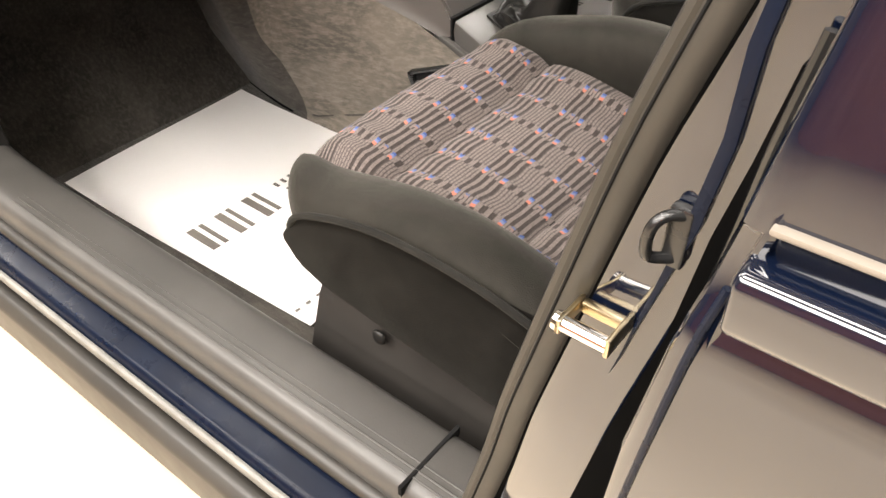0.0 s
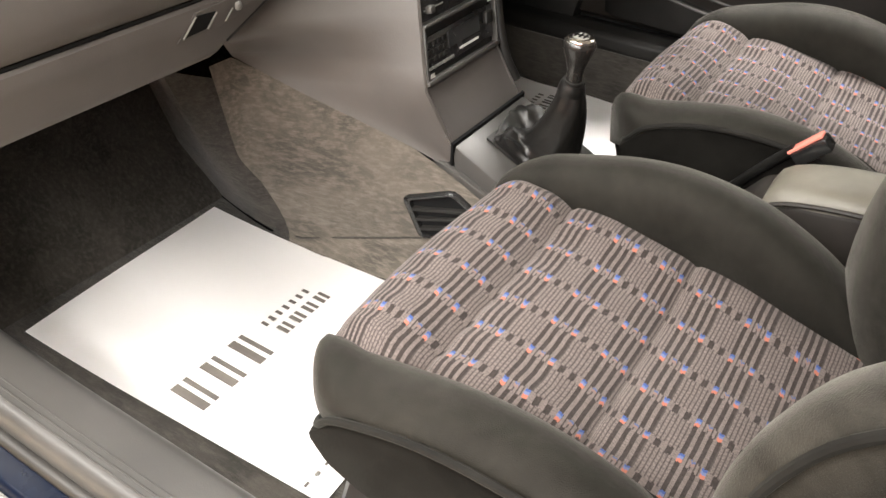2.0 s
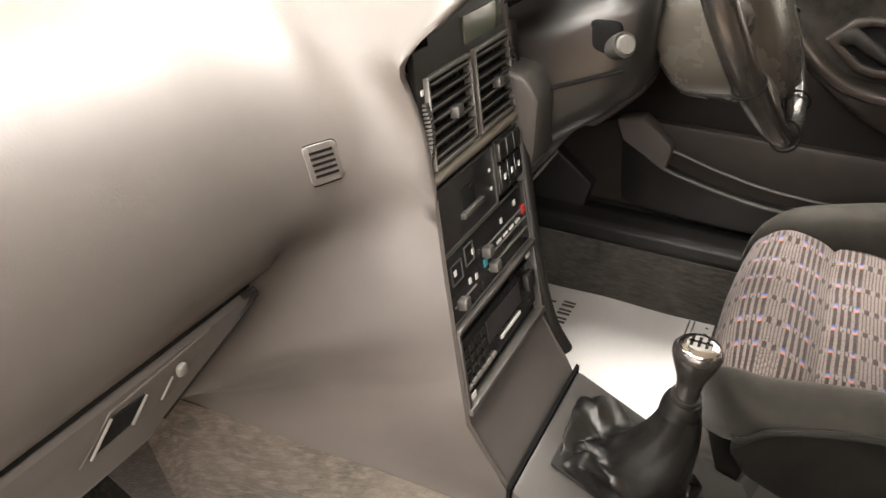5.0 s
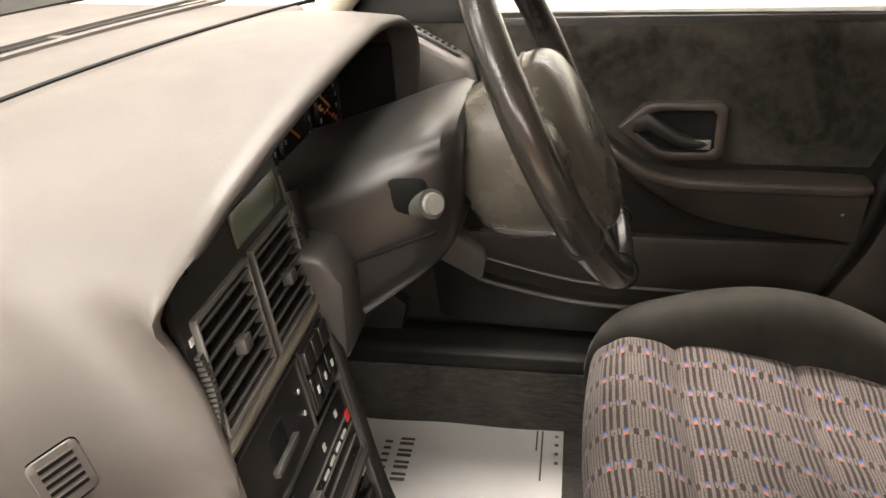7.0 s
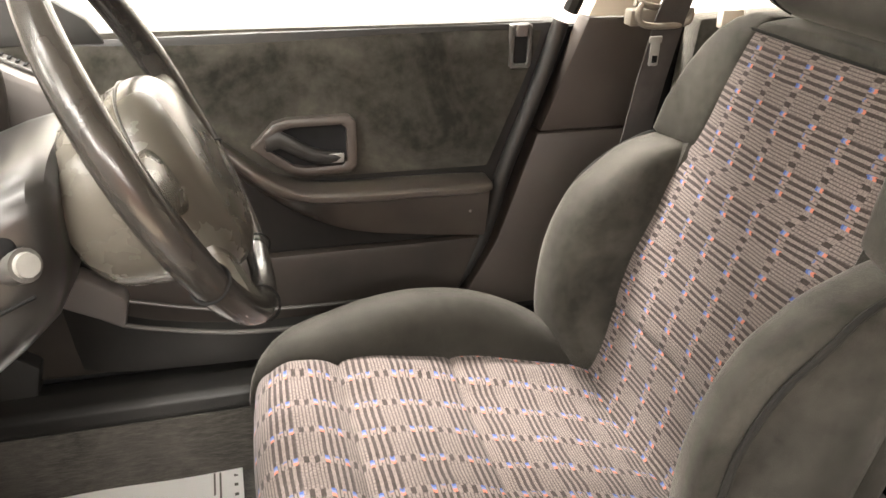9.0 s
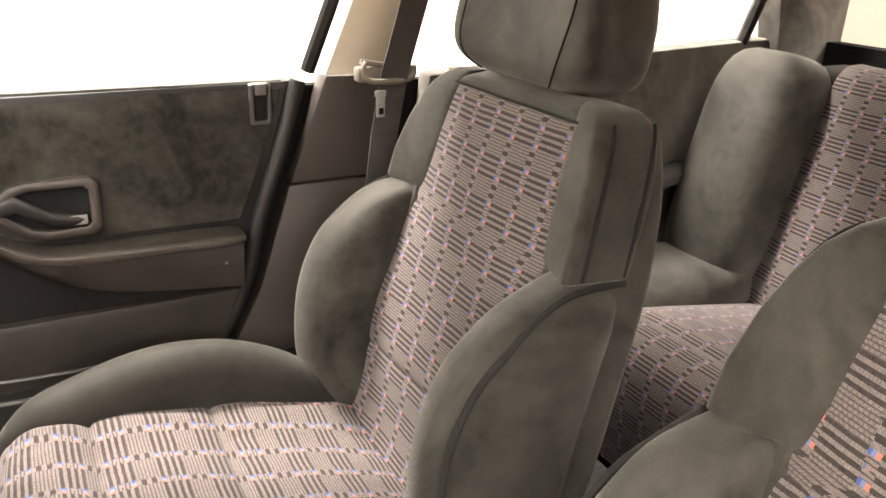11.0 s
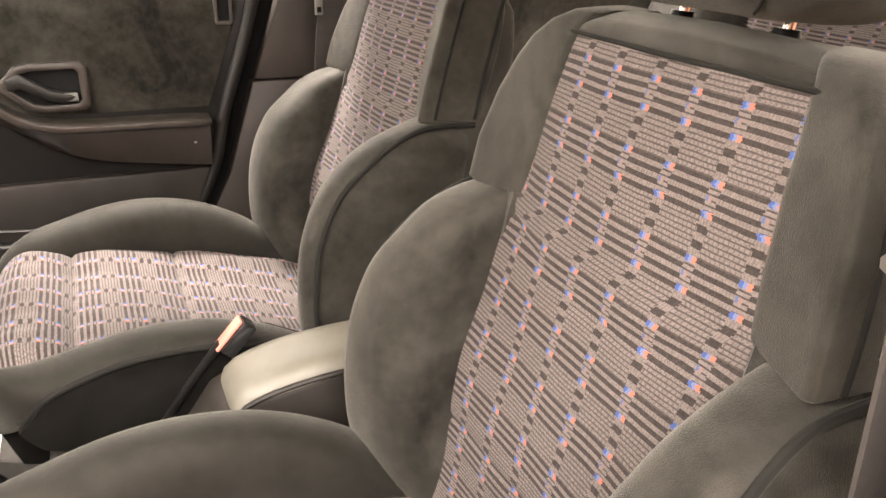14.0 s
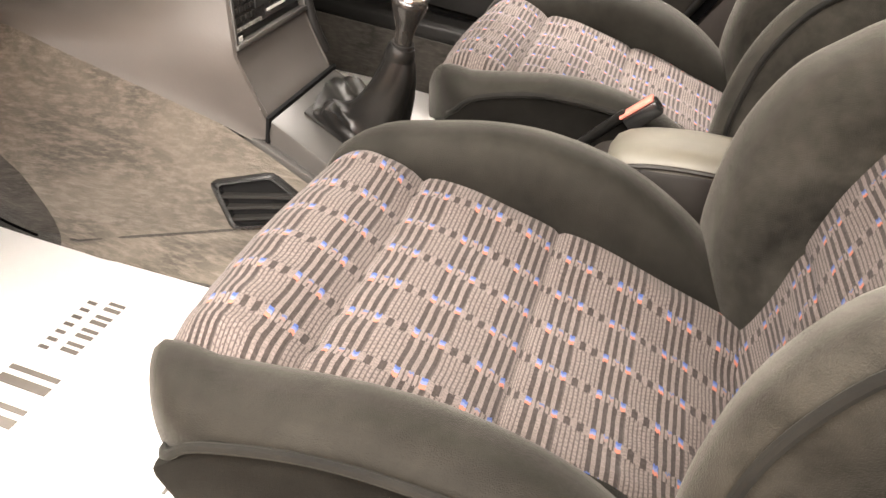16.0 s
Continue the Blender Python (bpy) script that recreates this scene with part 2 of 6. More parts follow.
def woven_fabric():
    """Striped and checked woven upholstery on metre UVs: u across the seat, v along it."""
    m, nt, b = nodes_of("woven_fabric")
    uv = nt.nodes.new("ShaderNodeUVMap").outputs[0]
    sep = nt.nodes.new("ShaderNodeSeparateXYZ")
    # the weave wanders a little
    wob = noise_node(nt, 45, 3, 0.6, uv)
    mixw = nt.nodes.new("ShaderNodeVectorMath")
    mixw.operation = "MULTIPLY_ADD"
    link(nt, wob.outputs["Color"], mixw.inputs[0])
    mixw.inputs[1].default_value = (0.0016, 0.0016, 0)
    link(nt, uv, mixw.inputs[2])
    link(nt, mixw.outputs[0], sep.inputs[0])

    def op(kind, a, c=None, d=None):
        n = nt.nodes.new("ShaderNodeMath")
        n.operation = kind
        for i, v in enumerate((a, c, d)):
            if v is None:
                continue
            if isinstance(v, (int, float)):
                n.inputs[i].default_value = v
            else:
                link(nt, v, n.inputs[i])
        return n.outputs[0]

    def mix(fac, c0, c1):
        n = nt.nodes.new("ShaderNodeMix")
        n.data_type = "RGBA"
        if isinstance(fac, (int, float)):
            n.inputs[0].default_value = fac
        else:
            link(nt, fac, n.inputs[0])
        for i, c in ((6, c0), (7, c1)):
            if isinstance(c, tuple):
                n.inputs[i].default_value = (*c, 1)
            else:
                link(nt, c, n.inputs[i])
        return n.outputs[2]

    def within(x, lo, hi):
        return op("MULTIPLY", op("GREATER_THAN", x, lo), op("LESS_THAN", x, hi))

    PU, PV = 0.050, 0.058
    v = op("DIVIDE", sep.outputs[1], PV)
    # each pick of the weave ends a little sooner or later than the next
    pick = nt.nodes.new("ShaderNodeTexWhiteNoise")
    pick.noise_dimensions = "1D"
    link(nt, op("FLOOR", op("MULTIPLY", v, 40)), pick.inputs["W"])
    u = op("ADD", op("DIVIDE", sep.outputs[0], PU), op("MULTIPLY", op("SUBTRACT", pick.outputs[0], 0.5), 0.045))
    fu, fv = op("FRACT", u), op("FRACT", v)
    # a repeat: four bold stripes, then seven courses of small bricks
    striped_row = op("LESS_THAN", fv, 0.49)
    bold = op("LESS_THAN", op("FRACT", op("DIVIDE", fv, 0.143)), 0.52)
    col = op("LESS_THAN", fu, 0.215)
    course = op("DIVIDE", op("SUBTRACT", fv, 0.49), 0.51)
    dash = op("GREATER_THAN", op("FRACT", op("MULTIPLY", course, 2.5)), 0.5)
    row_line = op("LESS_THAN", op("FRACT", op("MULTIPLY", course, 7)), 0.33)
    shift = op("MULTIPLY", op("LESS_THAN", op("FRACT", op("MULTIPLY", course, 3.5)), 0.5), 0.5)
    cell_line = op("LESS_THAN", op("FRACT", op("ADD", op("MULTIPLY", fu, 11), shift)), 0.24)
    cells = op("MAXIMUM", op("MULTIPLY", row_line, 0.82), op("MULTIPLY", cell_line, 0.52))
    knit = op("MULTIPLY", op("LESS_THAN", op("FRACT", op("MULTIPLY", fu, 17)), 0.30), 0.34)
    yarn = noise_node(nt, 300, 3, 0.65, uv)
    soil = noise_node(nt, 9, 4, 0.6, uv)
    beige = mix(op("MULTIPLY", soil.outputs[0], 0.35), ramp(nt, yarn.outputs[0], (0.082, 0.067, 0.062), (0.140, 0.116, 0.107)), (0.062, 0.052, 0.047))
    brown = ramp(nt, yarn.outputs[0], (0.014, 0.0110, 0.0097), (0.032, 0.0253, 0.0223))
    line = ramp(nt, yarn.outputs[0], (0.018, 0.0144, 0.0126), (0.036, 0.029, 0.0255))
    brick = mix(0.04, beige, (0.05, 0.046, 0.046))
    bricks = mix(cells, brick, line)
    bands = mix(bold, mix(knit, beige, line), mix(op("MULTIPLY", knit, 0.6), brown, (0.040, 0.032, 0.028)))
    block = mix(striped_row, bricks, bands)
    dashes = mix(dash, mix(knit, beige, line), brown)
    # blue and red stitches on the first and last bold stripe, a small ladder between
    rung = op("MULTIPLY", op("LESS_THAN", op("FRACT", op("DIVIDE", fv, 0.0715)), 0.34), 0.9)
    ladder = mix(rung, beige, line)
    blue_red = mix(op("GREATER_THAN", fu, 0.085), (0.26, 0.090, 0.060), mix(op("GREATER_THAN", fu, 0.150), (0.085, 0.105, 0.19), (0.030, 0.055, 0.16)))
    ends = op("MAXIMUM", op("LESS_THAN", fv, 0.088), within(fv, 0.402, 0.49))
    middle = op("MULTIPLY", within(fv, 0.205, 0.285), op("GREATER_THAN", fu, 0.10))
    link_col = mix(op("GREATER_THAN", fu, 0.165), (0.13, 0.085, 0.075), (0.050, 0.066, 0.13))
    stitches = mix(ends, mix(middle, ladder, link_col), blue_red)
    column = mix(striped_row, dashes, stitches)
    whole = mix(col, block, column)
    link(nt, whole, b.inputs["Base Color"])
    b.inputs["Roughness"].default_value = 0.9
    b.inputs["Specular IOR Level"].default_value = 0.15
    b.inputs["Sheen Weight"].default_value = 0.05
    b.inputs["Sheen Roughness"].default_value = 0.5
    # relief: light yarns stand proud of the dark ones
    grey = nt.nodes.new("ShaderNodeRGBToBW")
    link(nt, whole, grey.inputs[0])
    bump(nt, b, op("ADD", op("MULTIPLY", grey.outputs[0], 2.0), op("MULTIPLY", yarn.outputs[0], 0.25)), 0.9, 0.0022)
    return m


fabric = woven_fabric()

# ---- builders ----


def part(name, bm, material, parent=None, label="", smooth=True, angle=40):
    me = bpy.data.meshes.new(name)
    bmesh.ops.recalc_face_normals(bm, faces=bm.faces)
    if smooth:
        for f in bm.faces:
            f.smooth = True
        for e in bm.edges:
            if len(e.link_faces) == 2 and e.calc_face_angle(0) > radians(angle):
                e.smooth = False
    bm.to_mesh(me)
    bm.free()
    me.materials.append(material)
    ob = new(name, me)
    if parent is not None:
        ob.parent = parent
    if label:
        ob["label"] = label
    return ob


def empty(name, label, category, group="", kind="", at=(0, 0, 0)):
    ob = new(name)
    ob.location = at
    ob.empty_display_size = 0.05
    return tagged(ob, label, category, group, kind)


def box(x0, x1, y0, y1, z0, z1, bevel=0.0, seg=2, m=None):
    bm = bmesh.new()
    bmesh.ops.create_cube(bm, size=1, matrix=Matrix.Translation(((x0 + x1) / 2, (y0 + y1) / 2, (z0 + z1) / 2)) @ Matrix.Diagonal((x1 - x0, y1 - y0, z1 - z0, 1)))
    if bevel:
        bmesh.ops.bevel(bm, geom=bm.edges[:], offset=bevel, segments=seg, profile=0.5, affect="EDGES")
    if m is not None:
        bmesh.ops.transform(bm, matrix=m, verts=bm.verts)
    return bm


def merge(*bms):
    """One bmesh out of several."""
    out = bmesh.new()
    for b in bms:
        me = bpy.data.meshes.new("tmp")
        b.to_mesh(me)
        out.from_mesh(me)
        bpy.data.meshes.remove(me)
        b.free()
    return out


def prism(outline, axis, lo, hi, bevel=0.0, seg=2):
    """A flat outline pushed along an axis: outline pairs are (x, z) for axis y, (y, z) for x, (x, y) for z."""
    def place(a, c, h):
        return {"y": (a, h, c), "x": (h, a, c), "z": (a, c, h)}[axis]
    bm = bmesh.new()
    va = [bm.verts.new(place(a, c, lo)) for a, c in outline]
    vb = [bm.verts.new(place(a, c, hi)) for a, c in outline]
    bm.faces.new(va)
    bm.faces.new(vb[::-1])
    n = len(outline)
    for i in range(n):
        bm.faces.new((va[i], vb[i], vb[(i + 1) % n], va[(i + 1) % n]))
    bmesh.ops.recalc_face_normals(bm, faces=bm.faces)
    if bevel:
        bmesh.ops.bevel(bm, geom=bm.edges[:], offset=bevel, segments=seg, profile=0.5, affect="EDGES", clamp_overlap=True)
    return bm


def spline(pts, n):
    """n + 1 points evenly spread on a smooth curve through pts (Catmull-Rom); points may have any length."""
    p = [np.array(q, float) for q in pts]
    p = [2 * p[0] - p[1]] + p + [2 * p[-1] - p[-2]]
    dense = []
    for i in range(1, len(p) - 2):
        for k in range(16):
            t = k / 16
            a, b, c, d = p[i - 1], p[i], p[i + 1], p[i + 2]
            dense.append(0.5 * (2 * b + (c - a) * t + (2 * a - 5 * b + 4 * c - d) * t * t + (3 * b - a - 3 * c + d) * t ** 3))
    dense.append(p[-2])
    dense = np.array(dense)
    step = np.linalg.norm(np.diff(dense[:, :3], axis=0), axis=1)
    s = np.concatenate(([0], np.cumsum(step)))
    out = np.array([[np.interp(x, s, dense[:, j]) for j in range(dense.shape[1])] for x in np.linspace(0, s[-1], n + 1)])
    return out


def grid(rows, closed=False, caps=False, uvs=None):
    """A sheet through rows of points; closed: each row is a loop; uvs: rows of (u, v)."""
    bm = bmesh.new()
    lay = bm.loops.layers.uv.new("UVMap") if uvs is not None else None
    vs = [[bm.verts.new(tuple(p)) for p in r] for r in rows]
    n = len(rows[0])
    for i in range(len(rows) - 1):
        for j in range(n if closed else n - 1):
            k = (j + 1) % n
            f = bm.faces.new((vs[i][j], vs[i][k], vs[i + 1][k], vs[i + 1][j]))
            if lay:
                for lp, (a, b) in zip(f.loops, ((i, j), (i, k), (i + 1, k), (i + 1, j))):
                    lp[lay].uv = uvs[a][b]
    if caps and closed:
        bm.faces.new(vs[0][::-1])
        bm.faces.new(vs[-1])
    return bm


def tube(pts, r, n=10, sides=10, smooth_path=True, flat=1.0):
    """A round cord along a path; r may be a list of radii at the path's points."""
    if isinstance(r, (int, float)):
        r = [r] * len(pts)
    data = [(*p, rr) for p, rr in zip(pts, r)]
    path = spline(data, n) if smooth_path else np.array(data, float)
    rows = []
    side = None
    for i, q in enumerate(path):
        a, b = path[max(i - 1, 0)][:3], path[min(i + 1, len(path) - 1)][:3]
        d = Vector(b - a).normalized()
        if side is None:
            side = d.orthogonal().normalized()
        side = (side - d * side.dot(d)).normalized()
        up = d.cross(side)
        rows.append([Vector(q[:3]) + (side * math.cos(t) + up * math.sin(t) * flat) * q[3] for t in np.linspace(0, 2 * math.pi, sides, endpoint=False)])
    return grid(rows, closed=True, caps=True)


def sup(c, p):
    return math.copysign(abs(c) ** p, c)


def blob(cx, cy, cz, a, b, c, e1=0.5, e2=0.5, n=16, m=None, shape=None):
    """A rounded block: half sizes a, b, c; e1, e2 from 0.2 (boxy) to 1 (round). shape: a function that moves each point."""
    rows = []
    for i in range(n + 1):
        la = -math.pi / 2 + math.pi * i / n
        rows.append([Vector((a * sup(math.cos(la), e1) * sup(math.cos(t), e2), b * sup(math.cos(la), e1) * sup(math.sin(t), e2), c * sup(math.sin(la), e1))) for t in np.linspace(0, 2 * math.pi, 2 * n, endpoint=False)])
    if shape:
        rows = [[shape(p) for p in r] for r in rows]
    bm = grid(rows, closed=True)
    mat = Matrix.Translation((cx, cy, cz)) @ (m if m is not None else Matrix())
    bmesh.ops.transform(bm, matrix=mat, verts=bm.verts)
    bmesh.ops.remove_doubles(bm, verts=bm.verts, dist=1e-5)
    return bm


def sweep(stations, sides=20, e=0.7):
    """A padded roll: stations of (centre, half width along A, half height along B, A, B)."""
    rows = []
    for c, ha, hb, A, B in stations:
        c, A, B = Vector(c), Vector(A), Vector(B)
        rows.append([c + A * ha * sup(math.cos(t), e) + B * hb * sup(math.sin(t), e) for t in np.linspace(0, 2 * math.pi, sides, endpoint=False)])
    return grid(rows, closed=True, caps=True)


def smooth01(t):
    t = min(1, max(0, t))
    return t * t * (3 - 2 * t)


def rounded(poly, r=0.012, n=3):
    """A closed outline with its corners rounded."""
    out = []
    m = len(poly)
    for i in range(m):
        p, a, b = np.array(poly[i], float), np.array(poly[i - 1], float), np.array(poly[(i + 1) % m], float)
        u, v = (a - p) / np.linalg.norm(a - p), (b - p) / np.linalg.norm(b - p)
        ra, rb = min(r, np.linalg.norm(a - p) * 0.45), min(r, np.linalg.norm(b - p) * 0.45)
        for k in range(n + 1):
            t = k / n
            out.append((1 - t) ** 2 * (p + u * ra) + 2 * t * (1 - t) * p + t * t * (p + v * rb))
    return out

# ---- showroom ----
tagged(part("ground", box(-6, 6, -7.1, 6, -0.1, 0.0), floor_mat, smooth=False), "cream polished showroom floor", "floor", kind="structure")
tagged(part("ceiling", box(-6, 6, -7.1, 6, 3.5, 3.6), ceil_mat, smooth=False), "plain grey showroom ceiling", "ceiling", kind="structure")
tagged(part("wall_east", box(6, 6.1, -7.1, 6.1, 0, 3.5), wall_beige, smooth=False), "white showroom wall", "wall", kind="structure")
tagged(part("wall_west", box(-6.1, -6, -7.1, 6.1, 0, 3.5), wall_beige, smooth=False), "white showroom wall", "wall", kind="structure")
tagged(part("wall_north", box(-6, 6, 4.2, 4.3, 0, 3.5), wall_white, smooth=False), "white showroom wall beyond the car", "wall", kind="structure")
tagged(part("wall_south", box(-6, 6, -7.1, -7.0, 0, 3.5), wall_beige, smooth=False), "white showroom wall", "wall", kind="structure")
tagged(part("wall_panel", box(-6, 6, -7.0, -6.96, 0.0, 2.6), wall_brown, smooth=False), "red-brown lower wall panelling", "wall", kind="structure")

# ---- car body ----
car = empty("car_body", "dark navy car body with its doors, pillars and roof", "car", kind="structure")
FLOOR_Z = 0.282
part("floor_pan", box(-1.10, 1.40, -0.70, 0.76, 0.20, 0.262), void_mat, car)
part("floor_carpet", box(-1.02, 0.62, -0.655, 0.72, 0.262, FLOOR_Z, 0.004), carpet_shaded, car, "grey floor carpet, shade in its colour")
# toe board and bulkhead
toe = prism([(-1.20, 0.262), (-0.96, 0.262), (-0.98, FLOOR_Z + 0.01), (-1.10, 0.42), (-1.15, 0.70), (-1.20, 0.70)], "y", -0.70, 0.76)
part("toe_board", toe, carpet_shaded, car, "dark carpeted toe board")
part("bulkhead", box(-1.30, -1.20, -0.75, 0.80, 0.2, 0.95), void_mat, car)
# kick panel by the hinge post
part("kick_panel", prism([(-1.20, 0.262), (-0.88, 0.262), (-0.90, 0.42), (-0.99, 0.80), (-1.20, 0.80)], "y", -0.72, -0.655, 0.006), dark_plastic, car, "dark kick panel by the hinge post")
part("kick_panel", prism([(-1.20, 0.262), (-0.72, 0.262), (-0.66, 0.50), (-0.74, 0.56), (-0.80, 0.80), (-1.20, 0.80)], "y", 0.70, 0.755, 0.006), dark_plastic, car, "dark kick panel by the hinge post")

# sill: trim, painted step, alloy lip, seal
trim_path = spline([(0.30, 0.400), (0.0, 0.398), (-0.4, 0.396), (-0.75, 0.395), (-0.93, 0.415), (-1.02, 0.50), (-1.06, 0.65), (-1.08, 0.85)], 40)
stations = []
for i, (x, z) in enumerate(trim_path):
    a, b = trim_path[max(i - 1, 0)], trim_path[min(i + 1, 40)]
    d = Vector((a[0] - b[0], 0, a[1] - b[1])).normalized()
    up = Vector((-d.z, 0, d.x))
    stations.append(((x - up.x * 0.06, -0.697, z - up.z * 0.06), 0.047, 0.073, (0, 1, 0), up))
part("sill_trim", sweep(stations, 40, 0.42), trim_plastic, car, "grey plastic sill trim with a moulded joint")
part("trim_joint", box(-0.062, -0.058, -0.742, -0.652, 0.40, 0.4120), void_mat, car)
for dy, rr in ((-0.708, 0.0012), (-0.7165, 0.0016), (-0.7245, 0.0012)):
    pts = [(c[0] + up.x * 0.0732, dy, c[2] + up.z * 0.0732) for c, _, _, _, up in stations[:26]]
    part("trim_rib", tube(pts, rr * 0.8, 30, 6), trim_plastic, car)
part("aperture_seal", tube([(0.01, -0.746, 0.376), (-0.4, -0.746, 0.372), (-0.8, -0.746, 0.372), (-0.98, -0.738, 0.42), (-1.06, -0.738, 0.56), (-1.1, -0.738, 0.8)], 0.0095, 36, 10), rubber, car, "dark rubber door seal")
part("painted_step", prism([(-0.700, 0.20), (-0.700, 0.362), (-0.748, 0.364), (-0.781, 0.359), (-0.787, 0.350), (-0.787, 0.20)], "x", -1.15, 0.30, 0.004), sill_paint, car, "navy painted sill step")
part("alloy_lip", box(-1.15, 0.30, -0.795, -0.787, 0.334, 0.349, 0.003), slider_mat, car, "dull alloy lip")
part("lower_seal", prism([(-0.790, 0.25), (-0.790, 0.328), (-0.806, 0.330), (-0.818, 0.316), (-0.816, 0.25)], "x", -1.15, 0.30, 0.004), rubber, car, "black lower sill seal")

# near centre post, striker and catch
post_n = prism([(0.026, 0.36), (0.072, 0.66), (0.114, 0.84), (0.154, 1.0), (0.24, 1.40), (0.31, 1.40), (0.215, 1.0), (0.175, 0.84), (0.135, 0.66), (0.12, 0.36)], "y", -0.752, -0.730, 0.006)
part("centre_post", post_n, navy, car, "glossy navy centre post")
SEAL = [(0.012, -0.740, 0.400), (0.024, -0.744, 0.450), (0.037, -0.745, 0.505), (0.051, -0.745, 0.570), (0.062, -0.745, 0.632), (0.077, -0.745, 0.70), (0.089, -0.745, 0.752), (0.112, -0.745, 0.850), (0.134, -0.745, 0.925), (0.157, -0.742, 1.0), (0.220, -0.72, 1.2), (0.270, -0.69, 1.38)]
part("post_seal", tube(SEAL, 0.0125, 44, 14), rubber, car, "thick brown-grey rubber door seal")
part("seal_lip", tube([(x - 0.009, y - 0.006, z) for x, y, z in SEAL], 0.0052, 40, 8), rubber, car)
part("seal_crease", tube([(x - 0.0045, y - 0.0118, z) for x, y, z in SEAL], 0.0010, 40, 6), void_mat, car)
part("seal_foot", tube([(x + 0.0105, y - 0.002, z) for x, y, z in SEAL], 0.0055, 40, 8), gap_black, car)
part("post_trim", prism([(0.035, 0.40), (0.075, 0.66), (0.150, 0.98), (0.25, 1.40), (0.38, 1.40), (0.28, 0.98), (0.22, 0.62), (0.20, 0.40)], "y", -0.730, -0.700, 0.006), trim_plastic, car, "grey inner post trim")
# passenger belt hanging by the post
pbelt = empty("seat_belt", "dark seat belt with a metal tongue hanging by the near post", "seat belt")
wb = []
for x, y, z in ((0.235, -0.640, 1.34), (0.195, -0.650, 1.12), (0.182, -0.645, 0.98), (0.186, -0.648, 0.83), (0.185, -0.660, 0.66), (0.175, -0.672, 0.45)):
    wb.append([(x - 0.022, y - 0.002, z), (x - 0.022, y + 0.001, z), (x + 0.022, y + 0.012, z), (x + 0.022, y + 0.009, z)])
part("webbing", grid(wb, closed=True, caps=True), webbing, pbelt)
part("guide", tube([(0.150, -0.655, 0.985), (0.160, -0.640, 0.972), (0.185, -0.632, 0.966), (0.205, -0.640, 0.975)], 0.006, 16, 8), slider_mat, pbelt, "pale plastic guide loop")
part("tongue", box(0.172, 0.192, -0.640, -0.636, 0.915, 0.965, 0.002), chrome, pbelt, "bright metal tongue")

# near rear door: skin, rub strip, handle shut line
rear_door = empty("rear_door", "glossy navy rear car door with a bright-edged rub strip", "car door", kind="structure")
rows = []
for z, bow in ((0.34, 0.045), (0.45, 0.02), (0.55, 0.006), (0.65, 0.0), (0.75, 0.0), (0.82, 0.001), (0.840, 0.003), (0.846, 0.008), (0.884, 0.008), (0.888, 0.004), (0.905, 0.0058), (0.925, 0.0095), (0.95, 0.0150), (0.98, 0.0220)):
    x0 = float(np.interp(z, (0.34, 0.677, 0.75, 0.815, 0.86, 0.905, 0.98), (0.130, 0.153, 0.158, 0.166, 0.1745, 0.181, 0.190)))
    rows.append([(x0 + 0.012, -0.752, z), (x0 + 0.003, -0.775 + bow, z), (x0, -0.808 + bow, z), (x0, -0.822 + bow, z), (x0 + 0.002, -0.828 + bow, z), (x0 + 0.006, -0.830 + bow, z)] + [(x, -0.830 + bow, z) for x in (x0 + 0.016, 0.4, 0.7, 1.0, 1.3)])
part("door_skin", grid(rows), navy, rear_door)
# dull dark cord draws the reflection in the rounded door edge
part("hem_reflection", tube([(0.136, -0.785, 0.36), (0.148, -0.812, 0.50), (0.155, -0.8235, 0.60), (0.1625, -0.8295, 0.68), (0.170, -0.8303, 0.76), (0.1775, -0.8300, 0.83), (0.183, -0.8275, 0.862)], 0.0018, 24, 8), sill_paint, rear_door, "dark reflection along the door edge, drawn as a cord")
part("shut_crease", tube([(0.166, -0.823, 0.64), (0.184, -0.825, 0.85), (0.194, -0.820, 0.905), (0.206, -0.79, 0.97)], 0.0028, 12, 8), navy, rear_door)
part("rub_strip", prism([(-0.818, 0.846), (-0.834, 0.848), (-0.840, 0.854), (-0.841, 0.874), (-0.838, 0.879), (-0.818, 0.8805)], "x", 0.186, 1.3, 0.004, 3), navy, rear_door, "navy rub strip")
part("strip_edge", box(0.190, 1.3, -0.830, -0.818, 0.8905, 0.8932, 0.001), strip_gold, rear_door, "pale gold strip insert")
part("window_ledge", tube([(0.21, -0.79, 0.985), (0.7, -0.79, 0.99), (1.3, -0.79, 0.995)], 0.012, 10, 8), chrome, rear_door, "bright waist moulding")
part("shut_face", box(0.148, 0.24, -0.7545, -0.745, 0.36, 0.985), navy, rear_door)
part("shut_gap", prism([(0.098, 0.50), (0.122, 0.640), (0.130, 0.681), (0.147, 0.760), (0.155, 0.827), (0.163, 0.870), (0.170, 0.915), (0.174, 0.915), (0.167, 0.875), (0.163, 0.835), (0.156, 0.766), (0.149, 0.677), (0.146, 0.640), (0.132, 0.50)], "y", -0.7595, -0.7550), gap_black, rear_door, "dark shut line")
# duller paint here stands in for the flange's dark reflection
part("post_flange", prism([(0.121, 0.712), (0.125, 0.731), (0.141, 0.817), (0.149, 0.876), (0.149, 0.917), (0.153, 0.945), (0.166, 1.02), (0.174, 1.02), (0.160, 0.949), (0.156, 0.917), (0.155, 0.873), (0.149, 0.828), (0.133, 0.762), (0.124, 0.722)], "y", -0.7590, -0.7525, 0.0012), sill_paint, car, "navy flange along the post, dark reflection set in its paint")
